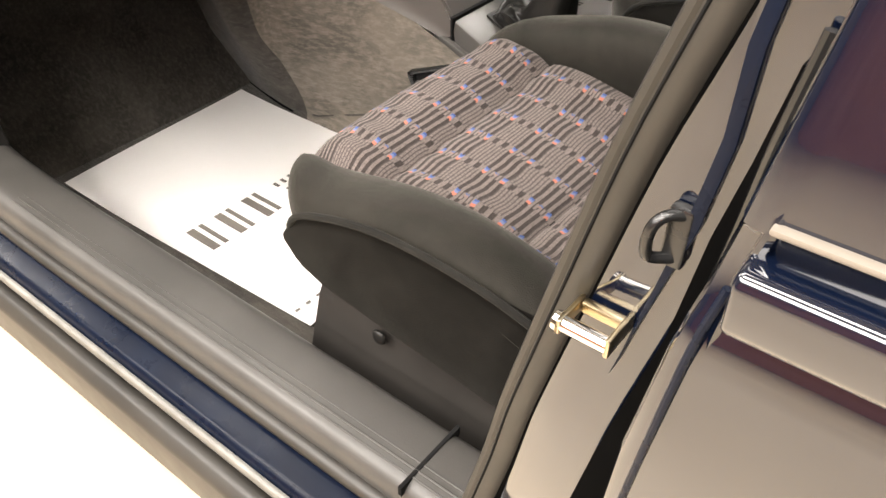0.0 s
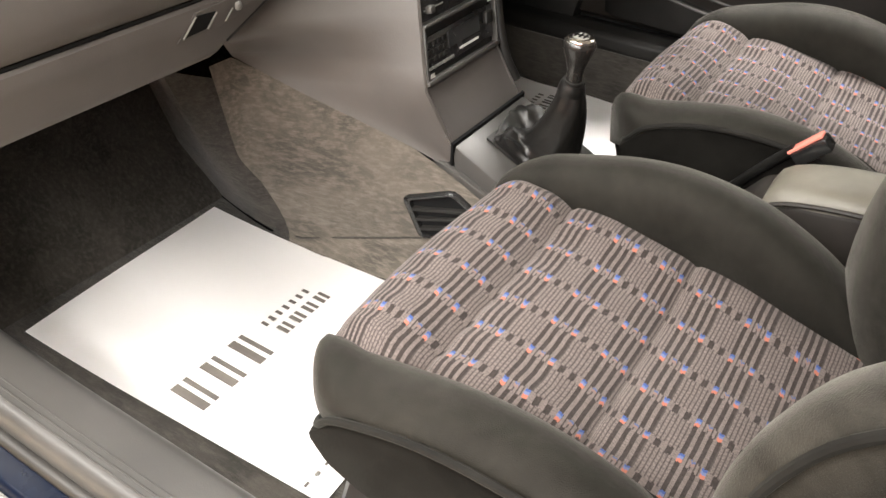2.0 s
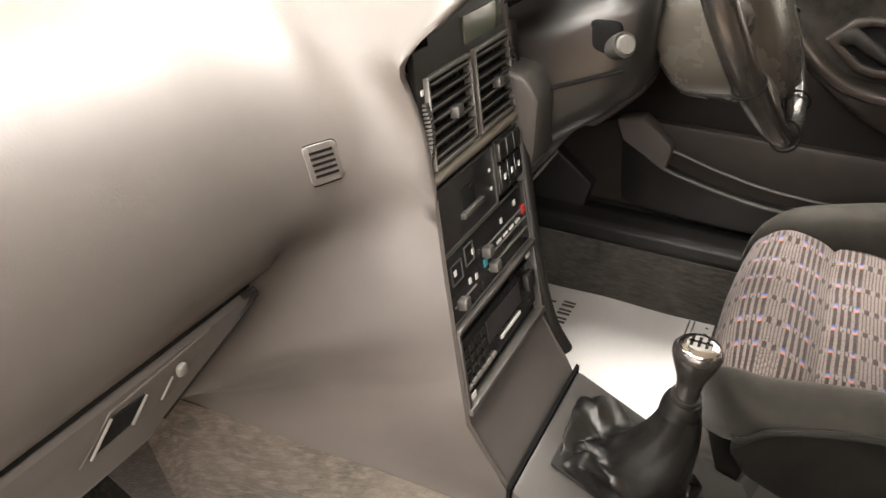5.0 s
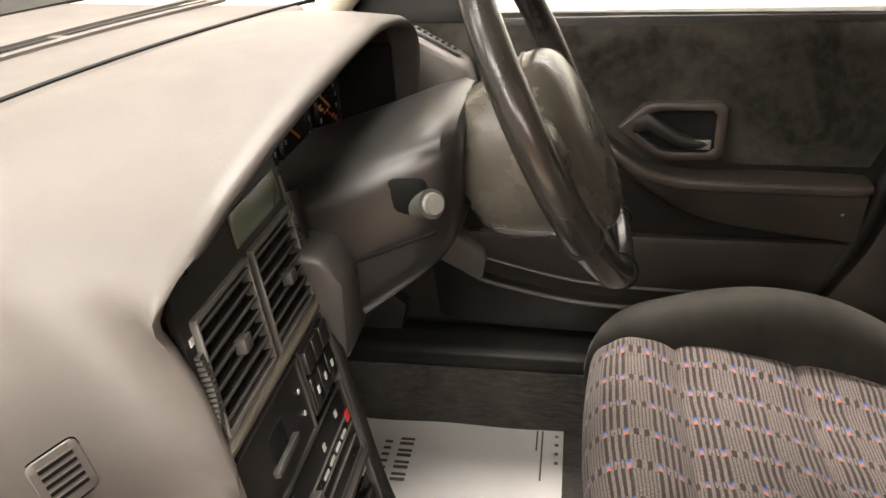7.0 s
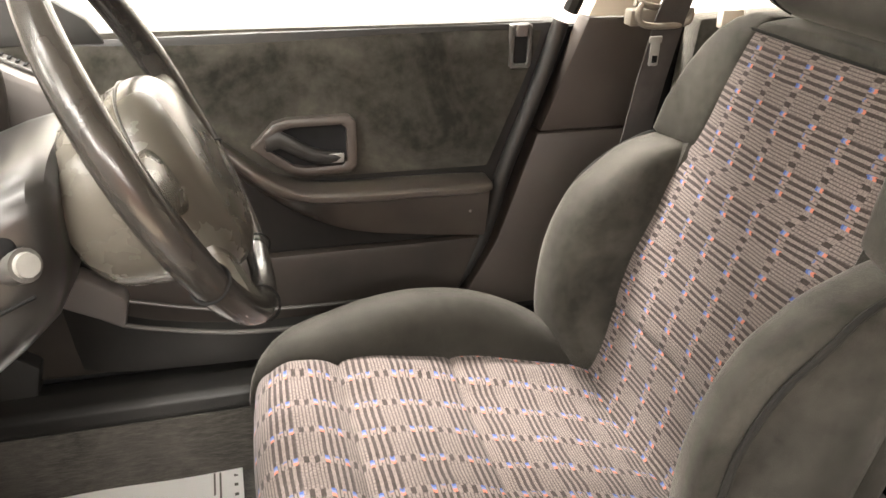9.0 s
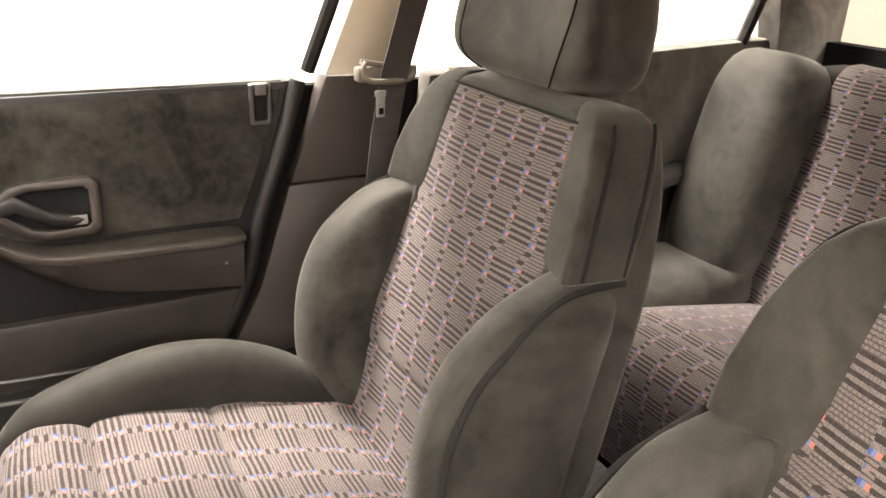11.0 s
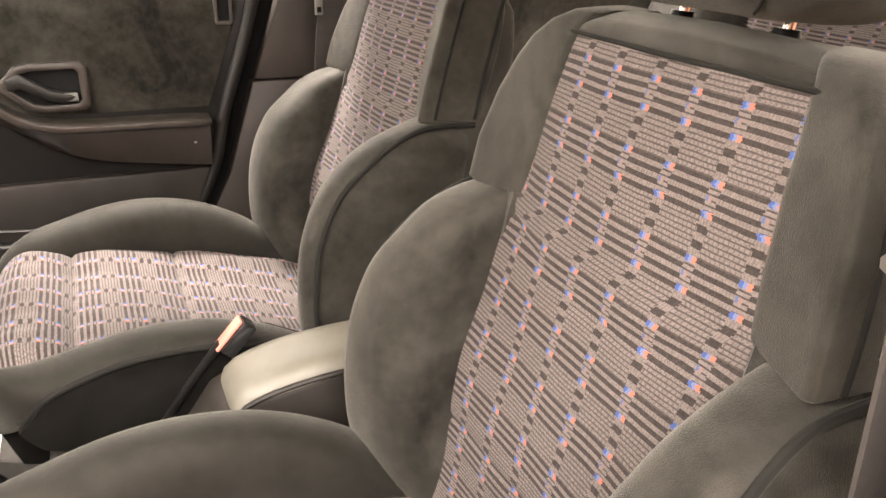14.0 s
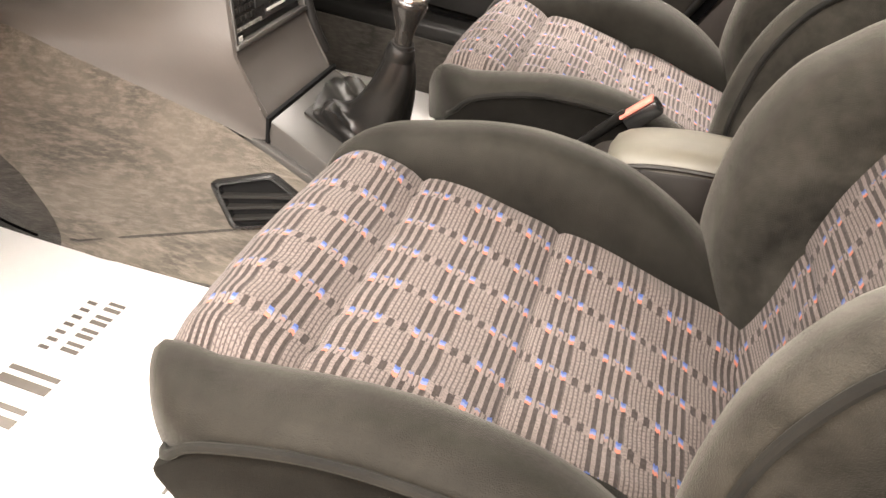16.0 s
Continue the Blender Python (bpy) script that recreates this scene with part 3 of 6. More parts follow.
part("door_seal", tube([(0.150, -0.762, 0.66), (0.158, -0.763, 0.766), (0.166, -0.763, 0.835), (0.170, -0.763, 0.879), (0.176, -0.76, 0.93)], 0.0028, 24, 8), black_gloss, rear_door, "black door seal edge")

striker = empty("door_striker", "gold zinc-plated door striker loop on the centre post", "striker")
part("plate", box(0.1235, 0.1270, -0.7800, -0.7515, 0.7460, 0.7585, 0.0015), zinc, striker, "gold plated base")
part("jaw", box(0.099, 0.125, -0.7605, -0.7540, 0.7485, 0.7560, 0.0018), zinc, striker, "gold plated jaw")
part("end_plate", box(0.0960, 0.0990, -0.7810, -0.7535, 0.7470, 0.7570, 0.0014, 3), zinc, striker, "pale plated end plate")
part("pin", tube([(0.098, -0.776, 0.752), (0.125, -0.776, 0.752)], 0.0048, 4, 16, False), chrome, striker, "bright steel pin")
part("pin_head", tube([(0.0935, -0.776, 0.752), (0.0965, -0.776, 0.752)], [0.0058, 0.0066], 3, 16, False), chrome, striker)
stop = empty("door_stop", "black door stop bracket on the centre post", "bracket")
part("plate", box(0.134, 0.146, -0.760, -0.7523, 0.802, 0.836, 0.002), black_gloss, stop)
part("arm", tube([(0.142, -0.757, 0.832), (0.135, -0.763, 0.832), (0.131, -0.767, 0.827), (0.130, -0.768, 0.816), (0.132, -0.766, 0.809), (0.140, -0.758, 0.807)], 0.0030, 26, 10), black_gloss, stop)
part("link", box(0.1275, 0.1325, -0.7705, -0.7655, 0.813, 0.825, 0.0015), black_gloss, stop)

# roof, far posts and glass
part("headliner", box(-0.55, 1.5, -0.62, 0.66, 1.40, 1.42), headliner_mat, car)
part("roof", box(-0.6, 1.6, -0.68, 0.72, 1.42, 1.45, 0.01), navy, car)
for sg in (-1, 1):
    part("windscreen_post", tube([(-0.83, 0.02 + sg * 0.735, 0.94), (-0.735, 0.02 + sg * 0.715, 1.02), (-0.57, 0.02 + sg * 0.68, 1.22), (-0.43, 0.02 + sg * 0.63, 1.42)], 0.034, 14, 12), cream_trim, car, "cream windscreen post trim")
part("scuttle", prism([(-1.62, 0.70), (-1.62, 0.985), (-1.36, 1.008), (-1.30, 0.99), (-1.30, 0.70)], "y", -0.74, 0.78, 0.01), dark_plastic, car)


def pane(name, corners, parent):
    bm = bmesh.new()
    a = [bm.verts.new(c) for c in corners]
    f = bm.faces.new(a)
    n = (Vector(corners[1]) - Vector(corners[0])).cross(Vector(corners[2]) - Vector(corners[0])).normalized() * 0.004
    b = [bm.verts.new(Vector(c) + n) for c in corners]
    bm.faces.new(b[::-1])
    for i in range(4):
        bm.faces.new((a[i], a[(i + 1) % 4], b[(i + 1) % 4], b[i]))
    ob = part(name, bm, glass, parent, smooth=False)
    ob.visible_shadow = False
    return ob


rows = []
for k in range(7):
    t = k / 6
    rows.append([(-1.345 + 0.80 * t + 0.22 * (1 - 0.3 * t) * (y - 0.02) ** 2, 0.02 + (y - 0.02) * (1 - 0.12 * t), 1.014 + 0.40 * t + 0.05 * math.sin(math.pi * t)) for y in np.linspace(-0.70, 0.74, 19)])
bm = grid(rows)
bmesh.ops.solidify(bm, geom=bm.faces[:], thickness=0.004)
part("windscreen", bm, glass, car).visible_shadow = False

# far centre post with cream upper trim
post_f = empty("door_post", "centre post with dark lower and cream upper trim", "car post", kind="structure")
part("post_core", box(-0.15, 0.42, 0.806, 0.83, 0.25, 0.955), void_mat, post_f)
part("sill_core", box(-1.15, 1.3, 0.755, 0.82, 0.2, 0.47), void_mat, post_f)
part("lower_trim", prism([(-0.02, 0.42), (0.075, 0.60), (0.135, 0.790), (0.30, 0.790), (0.30, 0.42)], "y", 0.770, 0.815, 0.006), post_brown, post_f, "dark brown lower post trim")
part("middle_trim", prism([(0.137, 0.793), (0.205, 0.976), (0.36, 0.976), (0.31, 0.793)], "y", 0.768, 0.812, 0.006), post_brown, post_f, "dark brown middle post trim")
up_rows = []
for k in range(9):
    t = k / 8
    z = 0.977 + t * 0.42
    x0, y = 0.200 + 0.13 * t, 0.768 - 0.10 * t
    up_rows.append([(x0, y + 0.03, z), (x0 + 0.006, y + 0.004, z), (x0 + 0.016, y, z), (x0 + 0.10, y, z), (x0 + 0.125, y + 0.012, z), (x0 + 0.13, y + 0.035, z)])
part("upper_trim", grid(up_rows), cream_trim, post_f, "cream upper post trim")
part("frame_bar", tube([(0.175, 0.775, 0.985), (0.255, 0.71, 1.25), (0.30, 0.675, 1.40)], 0.013, 10, 8), dark_plastic, post_f, "black window frame bar")

belt = empty("seat_belt", "dark seat belt with a pale guide loop on the far post", "seat belt")
wb = []
for x, y, z, in ((0.362, 0.635, 1.36), (0.312, 0.650, 1.12), (0.278, 0.655, 0.995), (0.268, 0.668, 0.90), (0.262, 0.705, 0.70), (0.25, 0.725, 0.48)):
    wb.append([(x - 0.024, y - 0.001, z), (x - 0.024, y - 0.004, z), (x + 0.024, y - 0.004, z), (x + 0.024, y - 0.001, z)])
part("webbing", grid(wb, closed=True, caps=True), webbing, belt)
part("guide", merge(tube([(0.226, 0.646, 1.016), (0.220, 0.644, 1.006), (0.224, 0.644, 0.992), (0.238, 0.645, 0.986), (0.270, 0.648, 0.984), (0.305, 0.660, 0.984), (0.320, 0.668, 0.990), (0.322, 0.672, 1.004)], 0.0048, 26, 8), tube([(0.226, 0.668, 1.014), (0.270, 0.672, 1.006), (0.320, 0.684, 1.006)], 0.0048, 12, 8), box(0.222, 0.322, 0.668, 0.690, 0.980, 1.004, 0.004)), guide_grey, belt, "grey-brown plastic guide loop")
part("tongue", merge(box(0.226, 0.246, 0.612, 0.616, 0.968, 0.978, 0.002), box(0.229, 0.244, 0.612, 0.616, 0.936, 0.972, 0.002)), slider_mat, belt, "worn metal tongue")
part("tongue_slot", box(0.2325, 0.2405, 0.6105, 0.6118, 0.941, 0.951, 0.0005), void_mat, belt)

# ---- driver's door ----
door = empty("door_1", "closed driver's door with dark velour trim", "car door", kind="structure")
DY = 0.752
part("door_body", prism([(-0.82, 0.44), (-0.86, 0.95), (-0.80, 0.966), (-0.30, 0.972), (0.13, 0.975), (0.155, 0.976), (0.115, 0.85), (0.075, 0.74), (0.045, 0.62), (0.0, 0.50), (-0.03, 0.44)], "y", DY, 0.805, 0.008), dark_plastic, door, "dark plastic door body")
ins = []
for i in range(15):
    t = i / 14
    z = 0.752 + t * (0.975 - 0.752)
    y = DY - 0.006 - 0.004 * math.sin(math.pi * t) + 0.012 * max(0, t - 0.85) / 0.15
    x1 = 0.040 + 0.085 * t
    ins.append([(x, y + 0.0015 * math.sin(9 * x + 5 * z), z) for x in np.linspace(-0.80, x1, 24)] )
bm_ins = grid(ins)
bmesh.ops.solidify(bm_ins, geom=bm_ins.faces[:], thickness=-0.012)
part("velour_panel", bm_ins, velour_door, door, "brushed dark velour upper panel")
part("edge_moulding", tube([(0.148, DY - 0.008, 0.976), (0.112, DY - 0.008, 0.86), (0.070, DY - 0.008, 0.74), (0.045, DY - 0.006, 0.64), (0.0, DY - 0.006, 0.55), (-0.06, DY - 0.006, 0.50)], 0.013, 24, 10), dark_plastic, door)
# armrest
arm = [(-0.47, 0.748, 0.895, 0.012, 0.012), (-0.40, 0.740, 0.838, 0.018, 0.013), (-0.345, 0.731, 0.792, 0.024, 0.013), (-0.30, 0.725, 0.757, 0.030, 0.012), (-0.25, 0.722, 0.741, 0.034, 0.010), (-0.18, 0.722, 0.736, 0.034, 0.009), (-0.05, 0.722, 0.734, 0.034, 0.009), (0.01, 0.723, 0.732, 0.033, 0.009), (0.038, 0.729, 0.731, 0.027, 0.007)]
arm = spline(arm, 28)
part("armrest", sweep([((a[0], a[1], a[2]), a[3], a[4], (0, 1, 0), (0, 0, 1)) for a in arm], 20, 0.6), arm_plastic, door, "moulded dark armrest lip with a worn sheen")
low = [(-0.46, 0.749, 0.855, 0.885), (-0.40, 0.740, 0.800, 0.835), (-0.345, 0.726, 0.752, 0.790), (-0.30, 0.714, 0.720, 0.755), (-0.25, 0.706, 0.688, 0.738), (-0.18, 0.703, 0.660, 0.732), (-0.08, 0.703, 0.643, 0.730), (0.035, 0.707, 0.628, 0.727)]
rows = []
for x, y, z0, z1 in spline(low, 20):
    rows.append([(x, DY + 0.004, z1), (x, y, z1), (x, y + 0.006, (z0 + z1) / 2), (x, y + 0.016, z0 + 0.01), (x, DY + 0.004, z0)])
part("armrest_body", grid(rows, closed=True, caps=True), arm_plastic, door, "dark swept armrest body")
part("lower_panel", prism([(-0.76, 0.455), (-0.74, 0.60), (-0.60, 0.632), (0.035, 0.632), (0.0, 0.54), (-0.03, 0.455)], "y", 0.730, DY + 0.002, 0.01), box_brown, door, "dark brown lower door panel")
rows = []
for x, y, z in spline([(-0.64, 0.745, 0.605), (-0.585, 0.712, 0.583), (-0.50, 0.698, 0.546), (-0.34, 0.690, 0.521), (-0.1, 0.695, 0.522), (0.0, 0.72, 0.52)], 20):
    rows.append([(x, 0.748, z), (x, y + 0.012, z), (x, y + 0.010, z + 0.004), (x, y, z + 0.004), (x, y - 0.002, z - 0.01), (x, y + 0.006, 0.47), (x, 0.748, 0.46)])
part("door_pocket", grid(rows, closed=True, caps=True), dark_plastic, door, "dark moulded door pocket")
part("pocket_lip", tube([(-0.60, 0.718, 0.594), (-0.55, 0.702, 0.567), (-0.50, 0.696, 0.551), (-0.34, 0.688, 0.527), (-0.1, 0.693, 0.526)], 0.004, 20, 8), trim_plastic, door)
part("pocket_rim", tube([(-0.53, 0.727, 0.585), (-0.42, 0.727, 0.556), (-0.30, 0.727, 0.540), (-0.05, 0.727, 0.535)], 0.003, 20, 8), trim_plastic, door)
part("pocket_flap", prism([(-0.580, 0.648), (-0.527, 0.607), (-0.523, 0.596), (-0.531, 0.556), (-0.612, 0.600), (-0.628, 0.638)], "y", 0.694, 0.735, 0.005), dash_low, door, "grey moulded front of the door pocket")
part("lower_sill_trim", prism([(0.662, 0.285), (0.656, 0.412), (0.652, 0.418), (0.654, 0.438), (0.664, 0.448), (0.700, 0.452), (0.74, 0.445), (0.74, 0.285)], "x", -0.95, 0.25, 0.006), dark_plastic, car, "dark driver's sill trim")
part("sill_carpet", box(-0.95, 0.25, 0.6525, 0.6560, 0.285, 0.410), carpet_shaded, car, "dark carpet on the sill side")
# inner handle
OX = [(-0.326, 0.811), (-0.292, 0.846), (-0.272, 0.851), (-0.182, 0.852), (-0.172, 0.842), (-0.172, 0.774), (-0.182, 0.764), (-0.250, 0.762), (-0.275, 0.768)]


def ring(outer, shrink, y0, y1):
    """A frame round an outline in the door's plane."""
    cx = sum(p[0] for p in outer) / len(outer)
    cz = sum(p[1] for p in outer) / len(outer)
    inner = [(cx + (x - cx) * shrink[0], cz + (z - cz) * shrink[1]) for x, z in outer]
    mid = [((a[0] + b[0]) / 2, (a[1] + b[1]) / 2) for a, b in zip(outer, inner)]
    rows = [[(x, y1, z) for x, z in outer], [(x, y0 + 0.002, z) for x, z in outer], [(x * 0.6 + m[0] * 0.4, y0, z * 0.6 + m[1] * 0.4) for (x, z), m in zip(outer, mid)],
            [(x * 0.6 + m[0] * 0.4, y0, z * 0.6 + m[1] * 0.4) for (x, z), m in zip(inner, mid)], [(x, y0 + 0.002, z) for x, z in inner], [(x, y1, z) for x, z in inner]]
    return grid(rows, closed=True)


dh = part("door_handle", ring(OX, (0.78, 0.72), 0.728, 0.748), handle_plastic, door, "recessed door release with a moulded surround")
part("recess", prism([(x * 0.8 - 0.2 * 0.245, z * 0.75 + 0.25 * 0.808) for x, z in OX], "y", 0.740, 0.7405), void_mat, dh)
lev = []
for x, z, ha, hb in ((-0.305, 0.815, 0.006, 0.012), (-0.285, 0.822, 0.008, 0.014), (-0.262, 0.808, 0.009, 0.014), (-0.238, 0.794, 0.009, 0.012), (-0.215, 0.789, 0.010, 0.010), (-0.196, 0.790, 0.008, 0.007)):
    lev.append(((x, 0.732, z), ha, hb, (0, 1, 0), (0, 0, 1)))
part("lever", sweep(lev, 12, 0.7), dark_plastic, dh, "dark release lever")
part("lever_plate", box(-0.222, -0.192, 0.724, 0.727, 0.782, 0.797, 0.001), slider_mat, dh, "worn bright thumb plate")
lk = part("lock_slot", ring([(0.066, 0.912), (0.066, 0.972), (0.071, 0.975), (0.096, 0.975), (0.101, 0.972), (0.101, 0.912), (0.097, 0.908), (0.070, 0.908)], (0.62, 0.8), 0.738, 0.748), trim_plastic, door, "grey lock button frame")
part("slot", box(0.073, 0.094, 0.7405, 0.744, 0.916, 0.955), void_mat, lk)
part("button", box(0.074, 0.093, 0.736, 0.744, 0.956, 0.974, 0.002), dash_low, lk)
for x, z in ((0.005, 0.690), (-0.62, 0.79)):
    part("screw", blob(x, 0.712 if x > 0 else 0.741, z, 0.004, 0.002, 0.004, 1, 1, 6), slider_mat, door)
pane("window_pane", [(-0.78, 0.778, 0.955), (0.14, 0.778, 0.966), (0.26, 0.69, 1.38), (-0.52, 0.66, 1.38)], door)
part("waist_seal", tube([(-0.82, 0.776, 0.958), (0.15, 0.776, 0.970)], 0.006, 6, 8, False), rubber, door)
part("mirror_corner", prism([(-0.74, 0.962), (-0.50, 0.962), (-0.52, 0.995), (-0.66, 1.09)], "y", 0.750, 0.772, 0.004), dark_plastic, door)

# rear door on the far side
rdoor = empty("door_2", "closed rear door with dark velour trim", "car door", kind="structure")
part("door_body", prism([(0.36, 0.44), (0.40, 0.97), (1.28, 1.01), (1.28, 0.44)], "y", 0.762, 0.81, 0.008), velour_door, rdoor, "dark velour rear door panel")
part("armrest", sweep([((x, 0.735, z), ha, 0.018, (0, 1, 0), (0, 0, 1)) for x, z, ha in ((0.55, 0.70, 0.03), (0.7, 0.705, 0.045), (0.9, 0.715, 0.045), (1.05, 0.73, 0.03))], 16, 0.6), trim_plastic, rdoor, "moulded armrest with a worn lip")
part("armrest_body", box(0.5, 1.05, 0.735, 0.765, 0.58, 0.70, 0.01), dark_plastic, rdoor)
part("lock_button", box(0.43, 0.47, 0.748, 0.764, 0.955, 0.985, 0.003), cream_trim, rdoor, "pale lock button")
part("divider", tube([(1.20, 0.775, 1.0), (1.26, 0.70, 1.38)], 0.014, 4, 8, False), dark_plastic, rdoor, "dark window divider")
pane("window_pane", [(0.42, 0.785, 0.985), (1.2, 0.785, 1.01), (1.24, 0.70, 1.38), (0.48, 0.70, 1.38)], rdoor)
part("rear_wall", box(1.45, 1.5, -0.75, 0.8, 0.3, 1.0), void_mat, car)
part("rear_quarter", prism([(1.28, 0.44), (1.28, 1.01), (1.20, 1.40), (1.5, 1.40), (1.5, 0.44)], "y", 0.74, 0.80), velour_door, car, "dark velour quarter trim")
part("rear_quarter", prism([(1.28, 0.44), (1.28, 1.01), (1.20, 1.40), (1.5, 1.40), (1.5, 0.44)], "y", -0.80, -0.74), velour_door, car, "dark velour quarter trim")
part("inner_skin", box(0.24, 1.3, -0.745, -0.735, 0.34, 0.95), velour_door, rear_door, "dark velour inner panel")

# ---- dashboard ----
dash = empty("dashboard", "brown-grey moulded dashboard with a hooded instrument binnacle", "dashboard")
FACE = [(0.490, -0.500), (0.525, -0.512), (0.555, -0.530), (0.60, -0.552), (0.66, -0.575), (0.735, -0.602), (0.82, -0.630), (0.905, -0.655), (0.96, -0.672)]


def fx(z):
    return float(np.interp(z, [a for a, _ in FACE], [b for _, b in FACE]))


def cy_of(z):
    return float(np.interp(z, (0.50, 0.56, 0.60, 0.70, 0.82, 0.96), (0.027, 0.018, 0.012, 0.047, 0.086, 0.130)))


HW = 0.111
# outer line of the console side: meets the glove box lid, then the carpet
SIDE = [(0.490, -0.522, -0.098), (0.51, -0.56, -0.113), (0.54, -0.625, -0.14), (0.57, -0.69, -0.17), (0.60, -0.755, -0.195), (0.628, -0.815, -0.219), (0.66, -0.785, -0.255), (0.69, -0.752, -0.290), (0.715, -0.738, -0.262), (0.74, -0.730, -0.222), (0.765, -0.724, -0.188), (0.785, -0.715, -0.172), (0.80, -0.711, -0.165)]


def side_pt(z, t):
    """Console side: t from the stack's edge (0) to the outer line (1)."""
    zs = [s[0] for s in SIDE]
    ox, oy = float(np.interp(z, zs, [s[1] for s in SIDE])), float(np.interp(z, zs, [s[2] for s in SIDE]))
    rx, ry = fx(z) + 0.002, cy_of(z) - HW
    k = min(1, max(0, (z - 0.62) / 0.18))
    k = k * k * (3 - 2 * k)
    c1 = (rx + (ox - rx) * (0.5 + 0.42 * k), ry + (oy - ry) * (0.5 - 0.36 * k) + 0.010)
    a, b, c = (1 - t) ** 2, 2 * t * (1 - t), t * t
    dent = 0.012 * math.exp(-((z - 0.772) / 0.010) ** 2) * smooth01((t - 0.35) / 0.6)
    return (a * rx + b * c1[0] + c * ox - dent, a * ry + b * c1[1] + c * oy, z)


def bow_of(y):
    """How far the foot of the windscreen curves back towards the sides."""
    return 0.31 * (y - 0.02) ** 2


def pad_row(E, q, yb, tail, top=0.0, dx=0.012, dy=0.0):
    """From the windscreen forward over the top and down to E; q: 0 ends upright, 1 ends level."""
    d = E[2] + 0.010 - 0.960
    zt = 0.960 + 0.45 * (d + math.sqrt(d * d + 0.0009)) + 0.9 * top
    back = bow_of(yb)
    p0, p1 = (-0.908 + back, 1.003), (-0.82 + 0.45 * back, 0.985 + 0.60 * (zt - 0.960))
    low = smooth01((E[2] - 0.80) / 0.13)
    f = 0.69 - 0.36 * low
    p2 = (E[0] - max(dx, 0.012 + 0.040 * low) * (1 - q) - 0.10 * q, E[2] + f * (zt - E[2]) * (1 - q) + 0.009 * q)
    row = [(-1.34 + back * 0.6, yb, 1.012), (-1.06 + back, yb, 1.005), (-0.925 + back, yb, 1.005)]
    for i in range(19):
        t = i / 18
        a, b, c, d = (1 - t) ** 3, 3 * t * (1 - t) ** 2, 3 * t * t * (1 - t), t ** 3
        row.append((a * p0[0] + b * p1[0] + c * p2[0] + d * E[0], a * yb + b * (yb + 0.45 * (E[1] - yb)) + c * (E[1] + dy) + d * E[1], a * p0[1] + b * p1[1] + c * p2[1] + d * E[2]))
    return row + tail


YB1 = 0.02
rows = []
for y in np.linspace(-0.735, -0.185, 22):
    rows.append(pad_row((-0.711, y, 0.80), 0.0, y, [(-0.712, y, 0.785), (-0.718, y, 0.773), (-0.738, y, 0.766)]))
for k in range(13):
    t = 1 - k / 12
    w = 0.0 if k == 0 else 1.0
    E = side_pt(0.80, t)
    curl = [(-0.712, E[1], 0.785), (-0.718, E[1], 0.773), (-0.738, E[1], 0.766)]
    side = [side_pt(z, t) for z in (0.785, 0.775, 0.765)]
    tail = [tuple(a * (1 - w) + b * w for a, b in zip(p, s)) for p, s in zip(curl, side)]
    rows.append(pad_row(E, 0.0, E[1] + YB1 * k / 12, tail, 0.0, 0.012 + 0.020 * smooth01(k / 12), 0.034 * smooth01(k / 12)))
EDGE = spline([(fx(0.80) + 0.002, cy_of(0.80) - HW, 0.80), (fx(0.86) + 0.0005, cy_of(0.86) - HW - 0.007, 0.86), (-0.6560, -0.020, 0.90), (-0.660, -0.027, 0.922), (-0.657, -0.015, 0.938), (-0.648, 0.022, 0.960), (-0.640, 0.08, 0.981), (-0.632, 0.19, 1.001), (-0.622, 0.33, 1.018), (-0.620, 0.466, 1.021), (-0.618, 0.575, 1.008), (-0.612, 0.635, 0.98), (-0.612, 0.66, 0.94), (-0.62, 0.67, 0.88)], 90)
for i, e in enumerate(EDGE):
    e = tuple(float(v) for v in e)
    q = smooth01((e[1] + 0.030) / 0.13) if e[2] > 0.90 else 0.0
    q = max(q, 0.12 * smooth01((e[2] - 0.84) / 0.08))
    r = smooth01((e[1] - 0.58) / 0.09)
    q = q * (1 - 0.5 * r)
    lip_v = [(e[0] + 0.003, e[1] + 0.005, e[2]), (e[0] - 0.002, e[1] + 0.012, e[2] - 0.001), (e[0] - 0.030, e[1] + 0.014, e[2] - 0.004)]
    lip_t = [(e[0] + 0.005, e[1], e[2] - 0.005), (e[0] + 0.002, e[1] + 0.004, e[2] - 0.013), (e[0] - 0.035, e[1] + 0.006, e[2] - 0.016)]
    lip_r = [(e[0] + 0.004, e[1] - 0.005, e[2]), (e[0], e[1] - 0.012, e[2]), (e[0] - 0.035, e[1] - 0.014, e[2])]
    qt = smooth01((e[1] + 0.015) / 0.05) if e[2] > 0.92 else 0.0
    lip = [tuple(a * (1 - qt) + b * qt for a, b in zip(p, s)) for p, s in zip(lip_v, lip_t)]
    lip = [tuple(a * (1 - r) + b * r for a, b in zip(p, s)) for p, s in zip(lip, lip_r)]
    yb = float(np.interp(i, (0, 12, 34), (EDGE[0][1] + YB1, EDGE[12][1] + YB1, EDGE[34][1]))) if i < 34 else e[1]
    if i == 0:
        continue
    rows.append(pad_row(e, q, yb, lip, -0.03 * r, 0.032, 0.034 * (1 - smooth01((e[2] - 0.82) / 0.11))))
